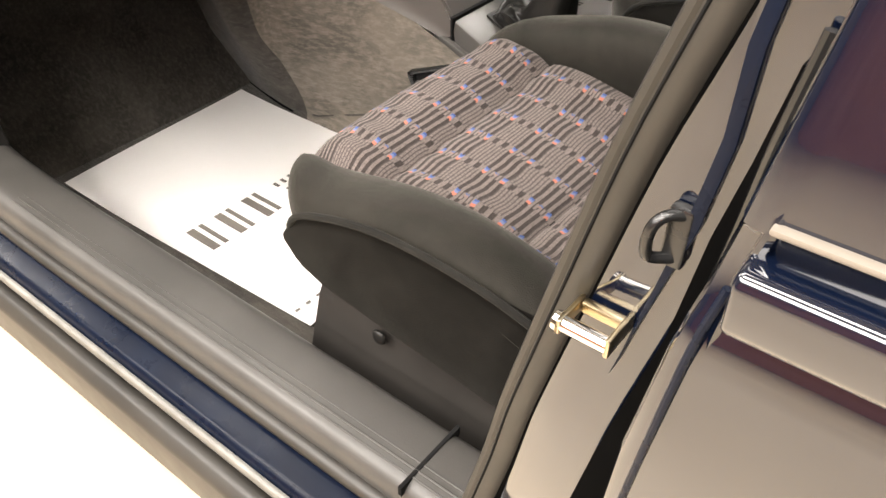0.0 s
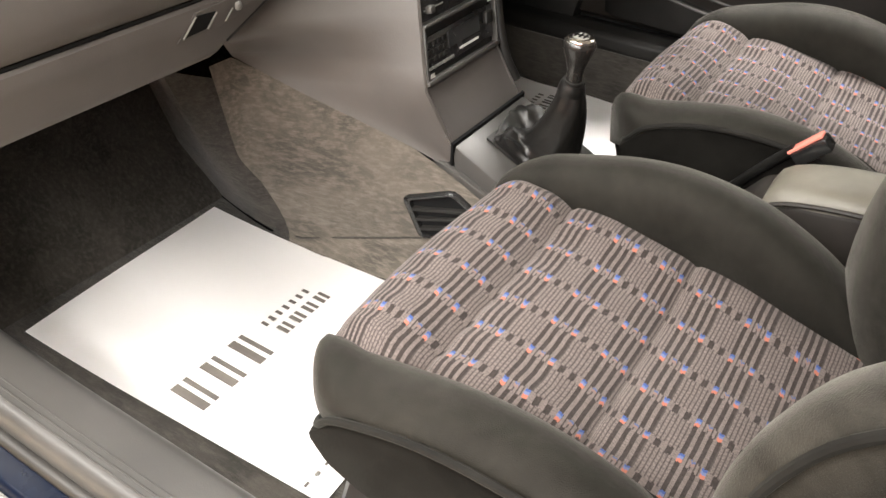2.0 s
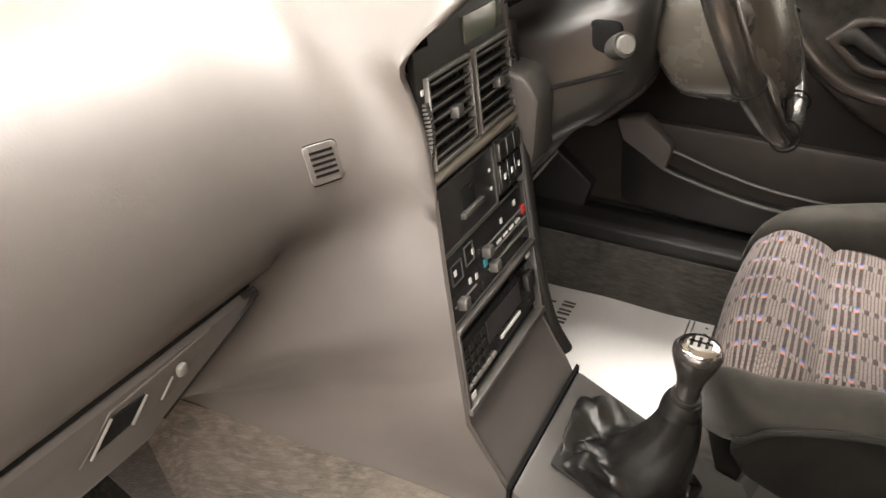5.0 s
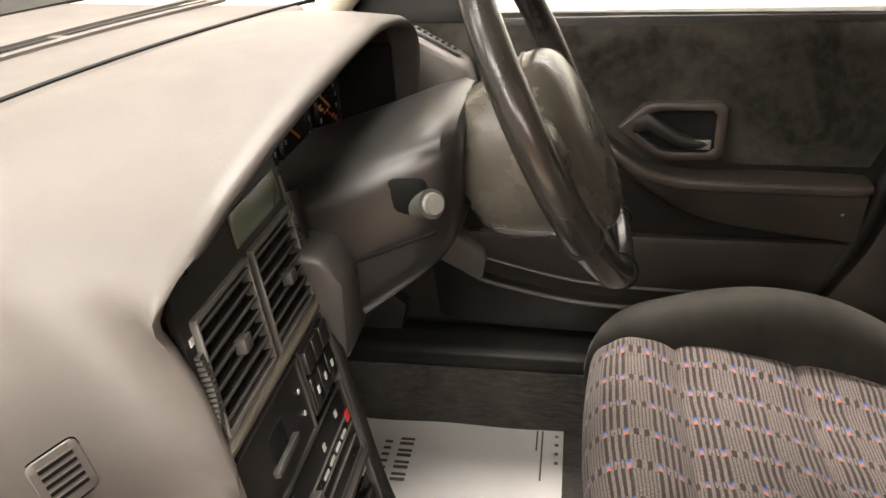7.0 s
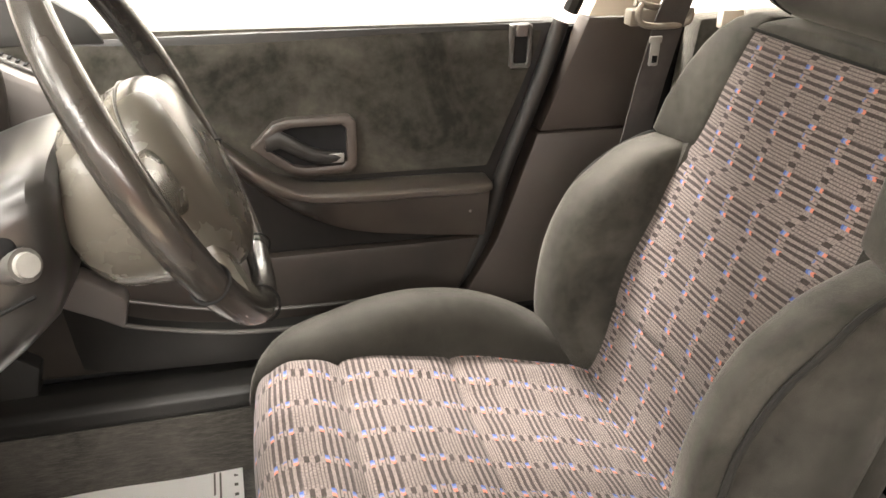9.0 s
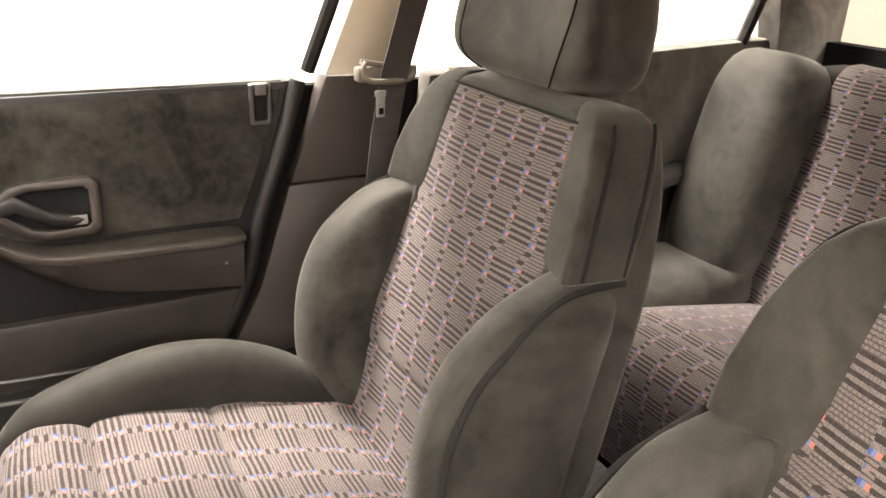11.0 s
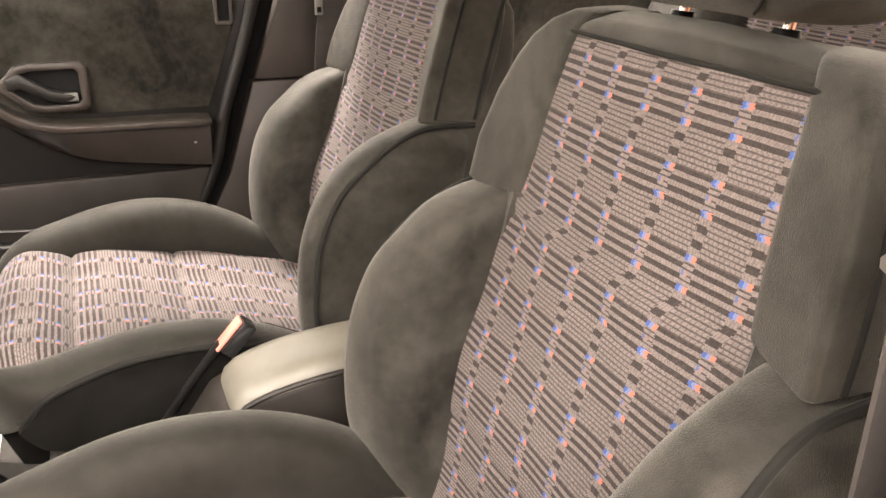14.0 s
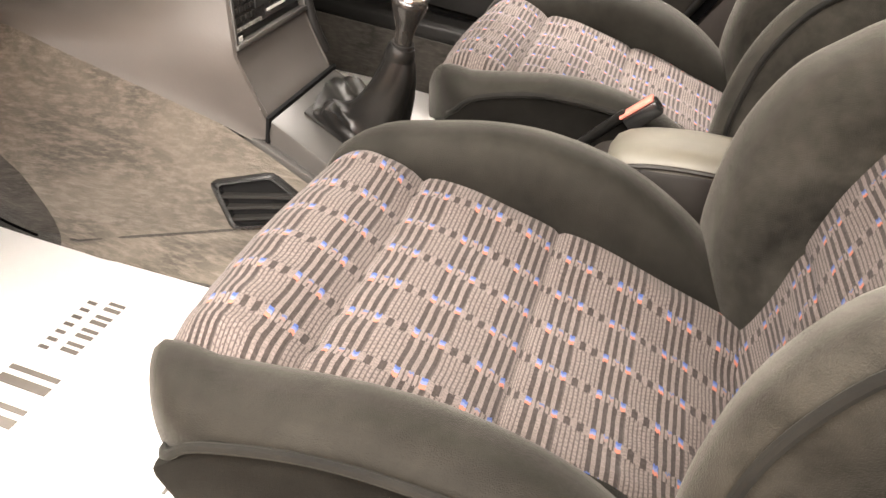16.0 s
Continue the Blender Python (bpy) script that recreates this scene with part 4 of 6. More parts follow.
# soften the pad across its sections, least along the front edge
A = np.array([[tuple(map(float, p)) for p in r] for r in rows])
keep = np.array([0.0] * 3 + [smooth01((0.97 - i / 18) / 0.55) for i in range(19)] + [0.0] * 3)[None, :, None] * 0.5
band = np.array([smooth01((i - 26) / 14) * smooth01((84 - i) / 14) for i in range(len(A))])[1:-1, None, None]
for _ in range(70):
    A[1:-1] += keep * band * (0.5 * (A[:-2] + A[2:]) - A[1:-1])
# round the corner beside the stack both ways
corner = np.array([[smooth01((i - 21) / 8) * smooth01((76 - i) / 14) * smooth01((j - 5) / 5) * smooth01((21 - j) / 2) for j in range(1, A.shape[1] - 1)] for i in range(1, len(A) - 1)])[:, :, None] * 0.8
for _ in range(130):
    A[1:-1, 1:-1] += corner * (0.25 * (A[:-2, 1:-1] + A[2:, 1:-1] + A[1:-1, :-2] + A[1:-1, 2:]) - A[1:-1, 1:-1])
rows = [[tuple(float(v) for v in p) for p in r] for r in A]
pad = grid(rows)
wall = []
for z in (0.765, 0.755, 0.74, 0.728, 0.715, 0.70, 0.69, 0.675, 0.66, 0.645, 0.628, 0.60, 0.57, 0.54, 0.51, 0.49):
    wall.append([side_pt(z, 1 - k / 12) for k in range(13)])
sidewall = grid(wall)
whole_pad = merge(pad, sidewall)
bmesh.ops.remove_doubles(whole_pad, verts=whole_pad.verts, dist=0.0004)
whole_pad.normal_update()
PAD_FACES = [(f.calc_center_median(), f.normal.copy()) for f in whole_pad.faces]
part("top_pad", whole_pad, dash_mat, dash, "brown-grey padded dashboard top and console side", angle=75)
edge = [[(fx(z) + 0.002, cy_of(z) - HW, z), (fx(z) + 0.004, cy_of(z) - HW + 0.005, z), (fx(z) - 0.001, cy_of(z) - HW + 0.012, z), (fx(z) - 0.010, cy_of(z) - HW + 0.013, z)] for z in np.linspace(0.49, 0.80, 18)]
part("console_edge", grid(edge), dash_mat, dash)
part("dash_end", prism([(-1.05, 0.62), (-1.05, 0.985), (-0.72, 0.985), (-0.625, 0.962), (-0.545, 0.918), (-0.530, 0.86), (-0.58, 0.70), (-0.66, 0.62)], "y", 0.672, 0.744, 0.012), dash_low, dash, "grey dashboard end by the door")
dm_strip = part("side_demister", prism([(-0.626, 0.9645), (-0.623, 0.9680), (-0.556, 0.9310), (-0.558, 0.9275)], "y", 0.690, 0.712, 0.001), trim_plastic, dash, "grey slotted side demister")
for k in range(7):
    x = -0.616 + 0.0085 * k
    part("demister_hole", box(x - 0.0022, x + 0.0022, 0.695, 0.707, 0.9662 - 0.0047 * k - 0.0012, 0.9662 - 0.0047 * k + 0.0006), void_mat, dm_strip)
part("hood_lining", box(-0.80, -0.645, 0.640, 0.652, 0.83, 0.955), dark_plastic, dash)
def ledge_strip(name, x0, x1, z0, z1, mat, y0=-0.70, y1=0.70, label=""):
    """A band along the curved foot of the windscreen."""
    rows = []
    for y in np.linspace(y0, y1, 29):
        k = bow_of(y)
        rows.append([(x0 + k, y, z0 - 0.004), (x0 + k, y, z0), (x1 + k, y, z1), (x1 + k, y, z1 - 0.004)])
    return part(name, grid(rows, closed=True, caps=True), mat, dash, label)


ledge_strip("defrost_slot", -1.078, -1.052, 1.0075, 1.0070, void_mat, -0.66, 0.70, "dark demister slot")
ledge_strip("slot_lip", -1.052, -1.045, 1.0105, 1.0090, dash_mat, -0.66, 0.70)
ledge_strip("slot_lip", -1.090, -1.078, 1.0125, 1.0125, dash_low, -0.66, 0.70)
ledge_strip("pad_groove", -0.923, -0.917, 1.0068, 1.0062, void_mat, -0.70, 0.71)
ledge_strip("glass_shade", -1.37, -1.27, 1.018, 1.0125, dark_plastic, label="dark band at the foot of the windscreen")
for y in (-0.45, -0.15, 0.15, 0.45):
    ledge_strip("slot_bridge", -1.078, -1.052, 1.0095, 1.0085, dash_mat, y - 0.006, y + 0.006)
# glove box lid under the pad
LIDR = ((0.690, -0.318), (0.701, -0.302), (0.725, -0.258), (0.747, -0.218), (0.766, -0.190))


def lid_pt(z, y):
    return (-0.716 - 0.30 * max(0, 0.745 - z) - (0.006 if z > 0.763 else 0), y, z)


rows = []
for z in (0.766, 0.762, 0.755, 0.745, 0.735, 0.725, 0.715, 0.705, 0.695, 0.690):
    yr = float(np.interp(z, [a for a, _ in LIDR], [b for _, b in LIDR]))
    rows.append([lid_pt(z, y) for y in np.linspace(-0.735, yr, 18)] + [(lid_pt(z, 0)[0] - 0.004, yr + 0.003, z), (lid_pt(z, 0)[0] - 0.03, yr + 0.004, z)])
rows.append([(-0.738, y, 0.684) for y in np.linspace(-0.735, -0.327, 18)] + [(-0.74, -0.325, 0.684), (-0.76, -0.324, 0.684)])
rows.append([(-0.80, y, 0.686) for y in np.linspace(-0.735, -0.327, 18)] + [(-0.80, -0.325, 0.686), (-0.80, -0.324, 0.686)])
part("glove_box", grid(rows), dash_low, dash, "grey-brown glove box lid")
part("lid_groove", tube([(-0.722, -0.735, 0.7685), (-0.722, -0.30, 0.7685), (-0.723, -0.195, 0.7685)], 0.0030, 20, 6), void_mat, dash)
part("lid_edge", tube([(-0.717, -0.205, 0.7655), (-0.716, -0.190, 0.765), (-0.7165, -0.194, 0.758), (-0.717, -0.218, 0.747), (-0.724, -0.258, 0.725), (-0.731, -0.302, 0.701)], 0.0032, 24, 8), dark_plastic, dash)
def on_lid(pts, lift):
    bm = bmesh.new()
    a = [bm.verts.new((lid_pt(z, y)[0] + lift, y, z + 0.0)) for y, z in pts]
    b = [bm.verts.new((lid_pt(z, y)[0] - 0.004, y, z)) for y, z in pts]
    bm.faces.new(a)
    bm.faces.new(b[::-1])
    for k in range(len(pts)):
        bm.faces.new((a[k], b[k], b[(k + 1) % len(pts)], a[(k + 1) % len(pts)]))
    return bm


latch = part("glove_latch", on_lid([(-0.388, 0.726), (-0.358, 0.757), (-0.250, 0.762), (-0.246, 0.757), (-0.300, 0.729)], 0.0022), dash_low, dash, "glove box latch with a key lock", smooth=False)
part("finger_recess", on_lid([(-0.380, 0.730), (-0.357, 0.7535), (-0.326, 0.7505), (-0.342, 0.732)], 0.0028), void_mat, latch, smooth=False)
part("recess_edge", tube([(-0.7155, -0.381, 0.7305), (-0.7132, -0.3585, 0.753)], 0.0012, 4, 6, False), slider_mat, latch, "worn bright recess edge")
part("recess_edge", tube([(-0.7155, -0.341, 0.732), (-0.7132, -0.325, 0.750)], 0.0014, 4, 6, False), slider_mat, latch, "worn bright recess edge")
part("key_lock", blob(-0.7135, -0.288, 0.747, 0.003, 0.0055, 0.0055, 0.6, 1, 8), slider_mat, latch, "metal key lock")
part("recess_edge", tube([(-0.7155, -0.311, 0.733), (-0.7135, -0.298, 0.747)], 0.0010, 4, 6, False), slider_mat, latch)
part("under_dash", box(-1.15, -0.80, -0.73, -0.30, 0.68, 0.70), void_mat, dash)
part("dash_core", box(-1.15, -0.84, -0.73, -0.24, 0.70, 0.88), void_mat, dash)
part("dash_core", box(-1.15, -0.84, 0.10, 0.70, 0.66, 0.88), void_mat, dash)
# small slotted grille let into the pad beside the stack
gf = Vector((-0.700, -0.088, 0.850))
PAD_FACES.sort(key=lambda f: (f[0] - gf).length)
gn = sum((f[1] for f in PAD_FACES[:10]), Vector()).normalized()
if gn.x < 0:
    gn = -gn
gz = (Vector((0, 0, 1)) - gn * gn.z).normalized()
gxa = (-gn).cross(gz)
near = sum((f[0] for f in PAD_FACES[:4]), Vector()) / 4
gc = gf + gn * (near - gf).dot(gn)
GM = Matrix(((gxa.x, -gn.x, gz.x, gc.x), (gxa.y, -gn.y, gz.y, gc.y), (gxa.z, -gn.z, gz.z, gc.z), (0, 0, 0, 1)))


def plate_ring(h, out, r=0.006):
    return [GM @ Vector((x, -out, z)) for x, z in rounded([(-h, -h), (h, -h), (h, h), (-h, h)], r, 4)]


gr = part("speaker_grille", grid([plate_ring(0.0185, -0.004), plate_ring(0.0185, 0.0012), plate_ring(0.0177, 0.0020), plate_ring(0.0130, 0.0020, 0.003)], closed=True, caps=True), dash_mat, dash, "small square slotted grille")
part("grille_gap", grid([plate_ring(0.0196, -0.004), plate_ring(0.0195, 0.0003), plate_ring(0.0183, 0.0003)], closed=True), gap_black, gr)
for k in range(5):
    z = -0.0108 + 0.0054 * k
    part("slot", box(-0.0125, 0.0125, -0.0026, -0.0016, z - 0.0014, z + 0.0012, 0, 1, GM), void_mat, gr)
    part("slat", box(-0.0125, 0.0125, -0.0034, -0.0022, z + 0.0012, z + 0.0022, 0, 1, GM), dash_mat, gr)

# ---- centre stack ----
def panel_box(a0, a1, z0, z1, out0, out1, bevel=0.0):
    """A block on the stack's sloping face: a across from its middle, out towards the cabin."""
    bm = bmesh.new()
    v = []
    for z in (z0, z1):
        for o in (out0, out1):
            for a in (a0, a1):
                v.append(bm.verts.new((fx(z) + o, cy_of(z) + a, z + 0.3 * o)))
    for f in ((0, 1, 3, 2), (4, 6, 7, 5), (0, 4, 5, 1), (2, 3, 7, 6), (0, 2, 6, 4), (1, 5, 7, 3)):
        bm.faces.new([v[i] for i in f])
    bmesh.ops.recalc_face_normals(bm, faces=bm.faces)
    if bevel:
        bmesh.ops.bevel(bm, geom=bm.edges[:], offset=bevel, segments=2, profile=0.5, affect="EDGES", clamp_overlap=True)
    return bm


stack = empty("centre_console", "tall centre console with vents, heater controls and a radio", "console")
right = [(fx(z), z) for z in np.linspace(0.50, 0.93, 14)]
rows = [[(x - 0.004, cy_of(z) + HW - 0.013, z), (x + 0.002, cy_of(z) + HW - 0.006, z), (x - 0.002, cy_of(z) + HW, z), (x - 0.10, cy_of(z) + HW + 0.006, z), (x - 0.25, cy_of(z) + HW + 0.01, z)] for x, z in right]
part("side_panel", grid(rows), dash_low, stack)
rows = [[(fx(z) - 0.008, cy_of(z) + a, z) for a in np.linspace(-HW, HW, 8)] for z in np.linspace(0.60, 0.90, 16)]
part("face_plate", grid(rows), column_plastic, stack, "black face plate")
rows = [[(fx(z), cy_of(z) + a, z) for a in np.linspace(-HW + 0.004, HW - 0.004, 8)] for z in np.linspace(0.508, 0.602, 10)]
part("lower_curve", grid(rows), dash_low, stack, "smooth lower console curve")
part("vent_panel", merge(panel_box(-0.117, HW + 0.004, 0.905, 0.930, -0.007, 0.0), panel_box(-0.085, HW - 0.006, 0.930, 0.944, -0.007, 0.0), panel_box(-0.035, HW - 0.006, 0.944, 0.957, -0.007, 0.0), panel_box(-HW + 0.001, -HW + 0.008, 0.822, 0.864, -0.007, -0.001), panel_box(-HW - 0.006, -HW + 0.008, 0.864, 0.905, -0.007, 0.0), panel_box(HW - 0.020, HW + 0.004, 0.822, 0.905, -0.007, 0.0), panel_box(-0.007, 0.005, 0.822, 0.905, -0.007, 0.0)), dark_plastic, stack, "dark grey vent surround")
part("clock", panel_box(-0.010, 0.090, 0.914, 0.940, 0.0, 0.003, 0.001), surface("clock_glass", (0.07, 0.08, 0.06), (0.09, 0.10, 0.075), 0.15, 8, 300, 0.0), stack, "green-grey clock display")
for a0, vw in ((-0.1035, 0.0975), (0.004, 0.093)):
    vent = part("air_vent", merge(panel_box(a0, a0 + vw, 0.902, 0.906, -0.004, 0.006, 0.001), panel_box(a0, a0 + vw, 0.824, 0.828, -0.004, 0.006, 0.001), panel_box(a0, a0 + 0.003, 0.826, 0.904, -0.004, 0.006, 0.001), panel_box(a0 + vw - 0.003, a0 + vw, 0.826, 0.904, -0.004, 0.006, 0.001)), slat_grey, stack, "air vent with slats and a thumb tab")
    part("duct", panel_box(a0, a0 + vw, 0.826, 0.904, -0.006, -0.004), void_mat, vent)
    for k in range(7):
        z = 0.8315 + k * 0.0106
        blade = part("slat", panel_box(a0 + 0.003, a0 + vw - 0.003, z, z + 0.0040, -0.003, 0.004, 0.0006), dark_plastic, vent)
        # the highlight along each slat is painted as a paler strip
        part("slat_highlight", panel_box(a0 + 0.003, a0 + vw - 0.003, z + 0.0022, z + 0.0040, 0.0041, 0.0054), slat_grey, blade, "highlight painted on the front edge")
    for k in range(8):
        part("fin", panel_box(a0 + 0.010 + k * (vw - 0.012) / 8, a0 + 0.0115 + k * (vw - 0.012) / 8, 0.828, 0.903, -0.004, -0.003), void_mat, vent)
    part("tab", panel_box(a0 + vw / 2 - 0.0065, a0 + vw / 2 + 0.0065, 0.858, 0.869, 0.003, 0.013, 0.0015), trim_plastic, vent)
for a0 in (-0.1100, 0.1035):
    for k in range(14):
        part("thumbwheel_rib", panel_box(a0, a0 + 0.006, 0.836 + k * 0.0036, 0.8382 + k * 0.0036, 0.0, 0.004 + 0.004 * math.sin(math.pi * (k + 0.5) / 14)), trim_plastic, stack)
    for z in (0.828, 0.892):
        part("dial_mark", panel_box(a0, a0 + 0.005, z, z + 0.005, 0.0, 0.0012), white_print, stack)
strip = [[(fx(0.815) + -0.003 + 0.008 * math.cos(t), cy_of(0.815) + a, 0.815 + 0.0075 * math.sin(t)) for t in np.linspace(0, 2 * math.pi, 12, endpoint=False)] for a in (-HW + 0.004, -HW / 2, 0, HW / 2, HW + 0.010)]
part("side_moulding", tube([(fx(z) - 0.003, cy_of(z) + HW + 0.008, z) for z in (0.54, 0.58, 0.64, 0.72, 0.80, 0.86, 0.91)], 0.0095, 30, 10), dark_plastic, stack, "dark moulded console edge")
part("trim_strip", grid(strip, closed=True, caps=True), lid_mat, stack, "pale grey trim strip")
# blanking plate with a slot
plate = part("blank_plate", panel_box(-0.102, 0.030, 0.748, 0.804, -0.006, 0.0, 0.002), column_plastic, stack, "dark blanking plate with a finger slot")
part("slot", panel_box(-0.050, -0.022, 0.770, 0.789, 0.0, 0.0012), void_mat, plate)
part("slot_lip", panel_box(-0.058, -0.010, 0.764, 0.7695, 0.0, 0.006, 0.001), trim_plastic, plate)
for k in range(2):
    part("dot", panel_box(0.018, 0.021, 0.765 + k * 0.018, 0.768 + k * 0.018, 0.0, 0.001), white_print, plate)
for k in range(3):
    sw = part("switch", panel_box(0.040 + k * 0.0205, 0.059 + k * 0.0205, 0.756, 0.782, -0.006, 0.004, 0.0015), black_gloss, stack, "black rocker switch")
    part("symbol", panel_box(0.0475 + k * 0.0205, 0.0515 + k * 0.0205, 0.765, 0.7705, 0.004, 0.0048), white_print, sw)
    part("switch_top", panel_box(0.040 + k * 0.0205, 0.059 + k * 0.0205, 0.785, 0.804, -0.006, 0.006, 0.0015), column_plastic, stack)
heat = part("heater_panel", panel_box(-0.104, 0.104, 0.684, 0.746, -0.007, 0.0, 0.002), black_gloss, stack, "black heater control panel with sliders")
for a0, a1, z in ((-0.095, -0.045, 0.697), (-0.012, 0.098, 0.697), (-0.012, 0.098, 0.708), (-0.02, 0.098, 0.719)):
    part("slot_line", panel_box(a0, a1, z, z + 0.0016, 0.0, 0.001), slider_mat, heat)
for a, z in ((-0.085, 0.698), (-0.018, 0.718), (-0.006, 0.699)):
    part("slider", panel_box(a - 0.006, a + 0.006, z - 0.005, z + 0.005, 0.0, 0.011, 0.002), trim_plastic, heat, "grey slider knob")
for a, z in ((-0.088, 0.723), (-0.045, 0.726), (0.03, 0.726), (0.07, 0.730), (-0.06, 0.704), (-0.045, 0.702)):
    part("symbol", panel_box(a, a + 0.005, z, z + 0.005, 0.0, 0.001), white_print, heat)
for k in range(4):
    part("tick", panel_box(0.015 + k * 0.018, 0.027 + k * 0.018, 0.7115, 0.714, 0.0, 0.001), white_print, heat)
part("hot_mark", panel_box(0.090, 0.098, 0.714, 0.722, 0.0, 0.0012), red_mark, heat)
part("cold_mark", panel_box(-0.022, -0.014, 0.704, 0.711, 0.0, 0.0012), teal_mark, heat)


def outline(name, a0, a1, z0, z1, w, parent, mat):
    return part(name, merge(panel_box(a0, a1, z0, z0 + w, -0.002, 0.0016), panel_box(a0, a1, z1 - w, z1, -0.002, 0.0016), panel_box(a0, a0 + w, z0, z1, -0.002, 0.0016), panel_box(a1 - w, a1, z0, z1, -0.002, 0.0016)), mat, parent)


outline("plate_edge", -0.104, 0.032, 0.7465, 0.8055, 0.0012, plate, trim_plastic)
outline("panel_edge", 0.038, 0.103, 0.7525, 0.8065, 0.0010, stack, trim_plastic)
outline("panel_edge", -0.104, 0.104, 0.683, 0.7455, 0.0010, heat, trim_plastic)
for a0, a1, z in ((-0.094, -0.070, 0.716), (-0.062, -0.042, 0.721)):
    outline("key_edge", a0, a1, z, z + 0.018, 0.0009, heat, trim_plastic)
rad = empty("car_radio", "black cassette radio in the console slot", "radio")
part("slot_frame", merge(panel_box(-0.104, 0.104, 0.677, 0.6815, -0.006, 0.007, 0.001), panel_box(-0.104, 0.104, 0.604, 0.610, -0.006, 0.007, 0.001), panel_box(-0.104, -0.099, 0.606, 0.68, -0.006, 0.005, 0.001), panel_box(0.099, 0.104, 0.606, 0.68, -0.006, 0.005, 0.001)), trim_plastic, rad, "grey slot frame")
part("radio_face", panel_box(-0.098, 0.098, 0.618, 0.664, -0.006, -0.001, 0.002), black_gloss, rad, "black radio face")
part("display", panel_box(-0.035, 0.055, 0.636, 0.657, -0.001, 0.0005), gauge_mat, rad)
part("maker_bar", panel_box(-0.005, 0.05, 0.626, 0.629, -0.001, 0.0002), white_print, rad)
for k in range(6):
    part("preset", panel_box(-0.094 + k * 0.012, -0.085 + k * 0.012, 0.621, 0.6245, -0.001, 0.0015), slider_mat, rad)
for i in range(4):
    for j in range(3):
        part("key", panel_box(-0.092 + i * 0.0135, -0.083 + i * 0.0135, 0.630 + j * 0.010, 0.636 + j * 0.010, -0.001, 0.0015, 0.0005), dark_plastic, rad)
part("volume_knob", panel_box(0.066, 0.086, 0.640, 0.658, -0.001, 0.008, 0.003), dark_plastic, rad)
part("mark", panel_box(-0.09, -0.08, 0.6105, 0.616, 0.0, 0.001), white_print, rad)
part("mark", panel_box(0.084, 0.096, 0.668, 0.674, 0.0, 0.001), white_print, rad)

# ---- lower console, tunnel ----
part("tunnel", prism([(-0.105, 0.262), (-0.09, 0.375), (0.14, 0.375), (0.17, 0.262)], "x", -0.70, 1.1, 0.02), carpet_shaded, car, "dark carpeted tunnel")
rows = []
TUN = [(-0.900, -0.350, 0.618, -0.290), (-0.868, -0.304, 0.613, -0.234), (-0.844, -0.268, 0.612, -0.190), (-0.838, -0.262, 0.613, -0.186), (-0.815, -0.222, 0.625, -0.176), (-0.76, -0.196, 0.600, -0.160), (-0.69, -0.170, 0.568, -0.146), (-0.625, -0.141, 0.538, -0.133), (-0.56, -0.114, 0.508, -0.122), (-0.50, -0.104, 0.478, -0.116), (-0.40, -0.102, 0.432, -0.114), (-0.30, -0.102, 0.395, -0.114), (0.1, -0.104, 0.385, -0.114)]


def tun_pt(x, z):
    """The carpeted tunnel side at a length x and a height z."""
    xs = [a[0] for a in TUN]
    yt, zt, yb = (float(np.interp(x, xs, [a[k] for a in TUN])) for k in (1, 2, 3))
    t = (z - 0.272) / (zt + 0.003 - 0.272)
    foot = 0.055 * max(0, 1 - t * 4.5) ** 2
    sag = 0.012 * math.sin(math.pi * min(1, max(0, t))) * min(1, max(0, (x + 0.84) / 0.15))
    fold_z = float(np.interp(x, (-0.80, -0.742, -0.605, -0.482, -0.36), (0.292, 0.300, 0.335, 0.375, 0.400)))
    flap = 0.007 * smooth01((fold_z - z) / 0.006) if x > -0.82 else 0.0
    y = yb + (yt - yb) * max(0, t) ** 0.9 - foot - sag - flap
    # low down the front edge runs smoothly into the deeper part
    w = (1 - smooth01((x + 0.832) / 0.17)) * (1 - smooth01((t - 0.10) / 0.42))
    deep = np.interp(x, (-0.842, -0.80, -0.72), (-0.170, -0.173, -0.168)) + np.interp(x, (-0.842, -0.80, -0.72), (-0.062, -0.032, -0.015)) * max(0, t)
    return (x, y * (1 - w) + (float(deep) - 0.003) * w, z)


XS = sorted(set(list(np.linspace(-0.832, -0.20, 38)) + [-0.826, -0.815, 0.1]))
for x in XS:
    zt = float(np.interp(x, [a[0] for a in TUN], [a[2] for a in TUN])) + 0.003
    z0 = 0.272
    # the front edge swings back towards the floor
    back = [0.060 * (1 - smooth01(k / 24)) * (1 - smooth01((x + 0.832) / 0.12)) for k in range(41)]
    rows.append([tun_pt(x + back[k], z0 + (zt - z0) * (k / 40) ** 1.1) for k in range(41)])
part("tunnel_carpet", grid(rows), carpet, car, "worn grey carpet on the tunnel side")
# the same carpet continues forward; the darker copy carries its shade
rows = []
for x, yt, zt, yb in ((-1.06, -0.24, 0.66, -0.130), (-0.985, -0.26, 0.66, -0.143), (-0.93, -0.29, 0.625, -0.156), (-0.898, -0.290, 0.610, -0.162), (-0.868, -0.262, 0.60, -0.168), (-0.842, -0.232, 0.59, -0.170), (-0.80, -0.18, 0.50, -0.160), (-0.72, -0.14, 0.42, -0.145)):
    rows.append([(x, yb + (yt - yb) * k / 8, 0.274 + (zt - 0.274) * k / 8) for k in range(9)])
part("tunnel_carpet", grid(rows), carpet_shaded, car, "grey carpet deep in the footwell, shade in its colour")
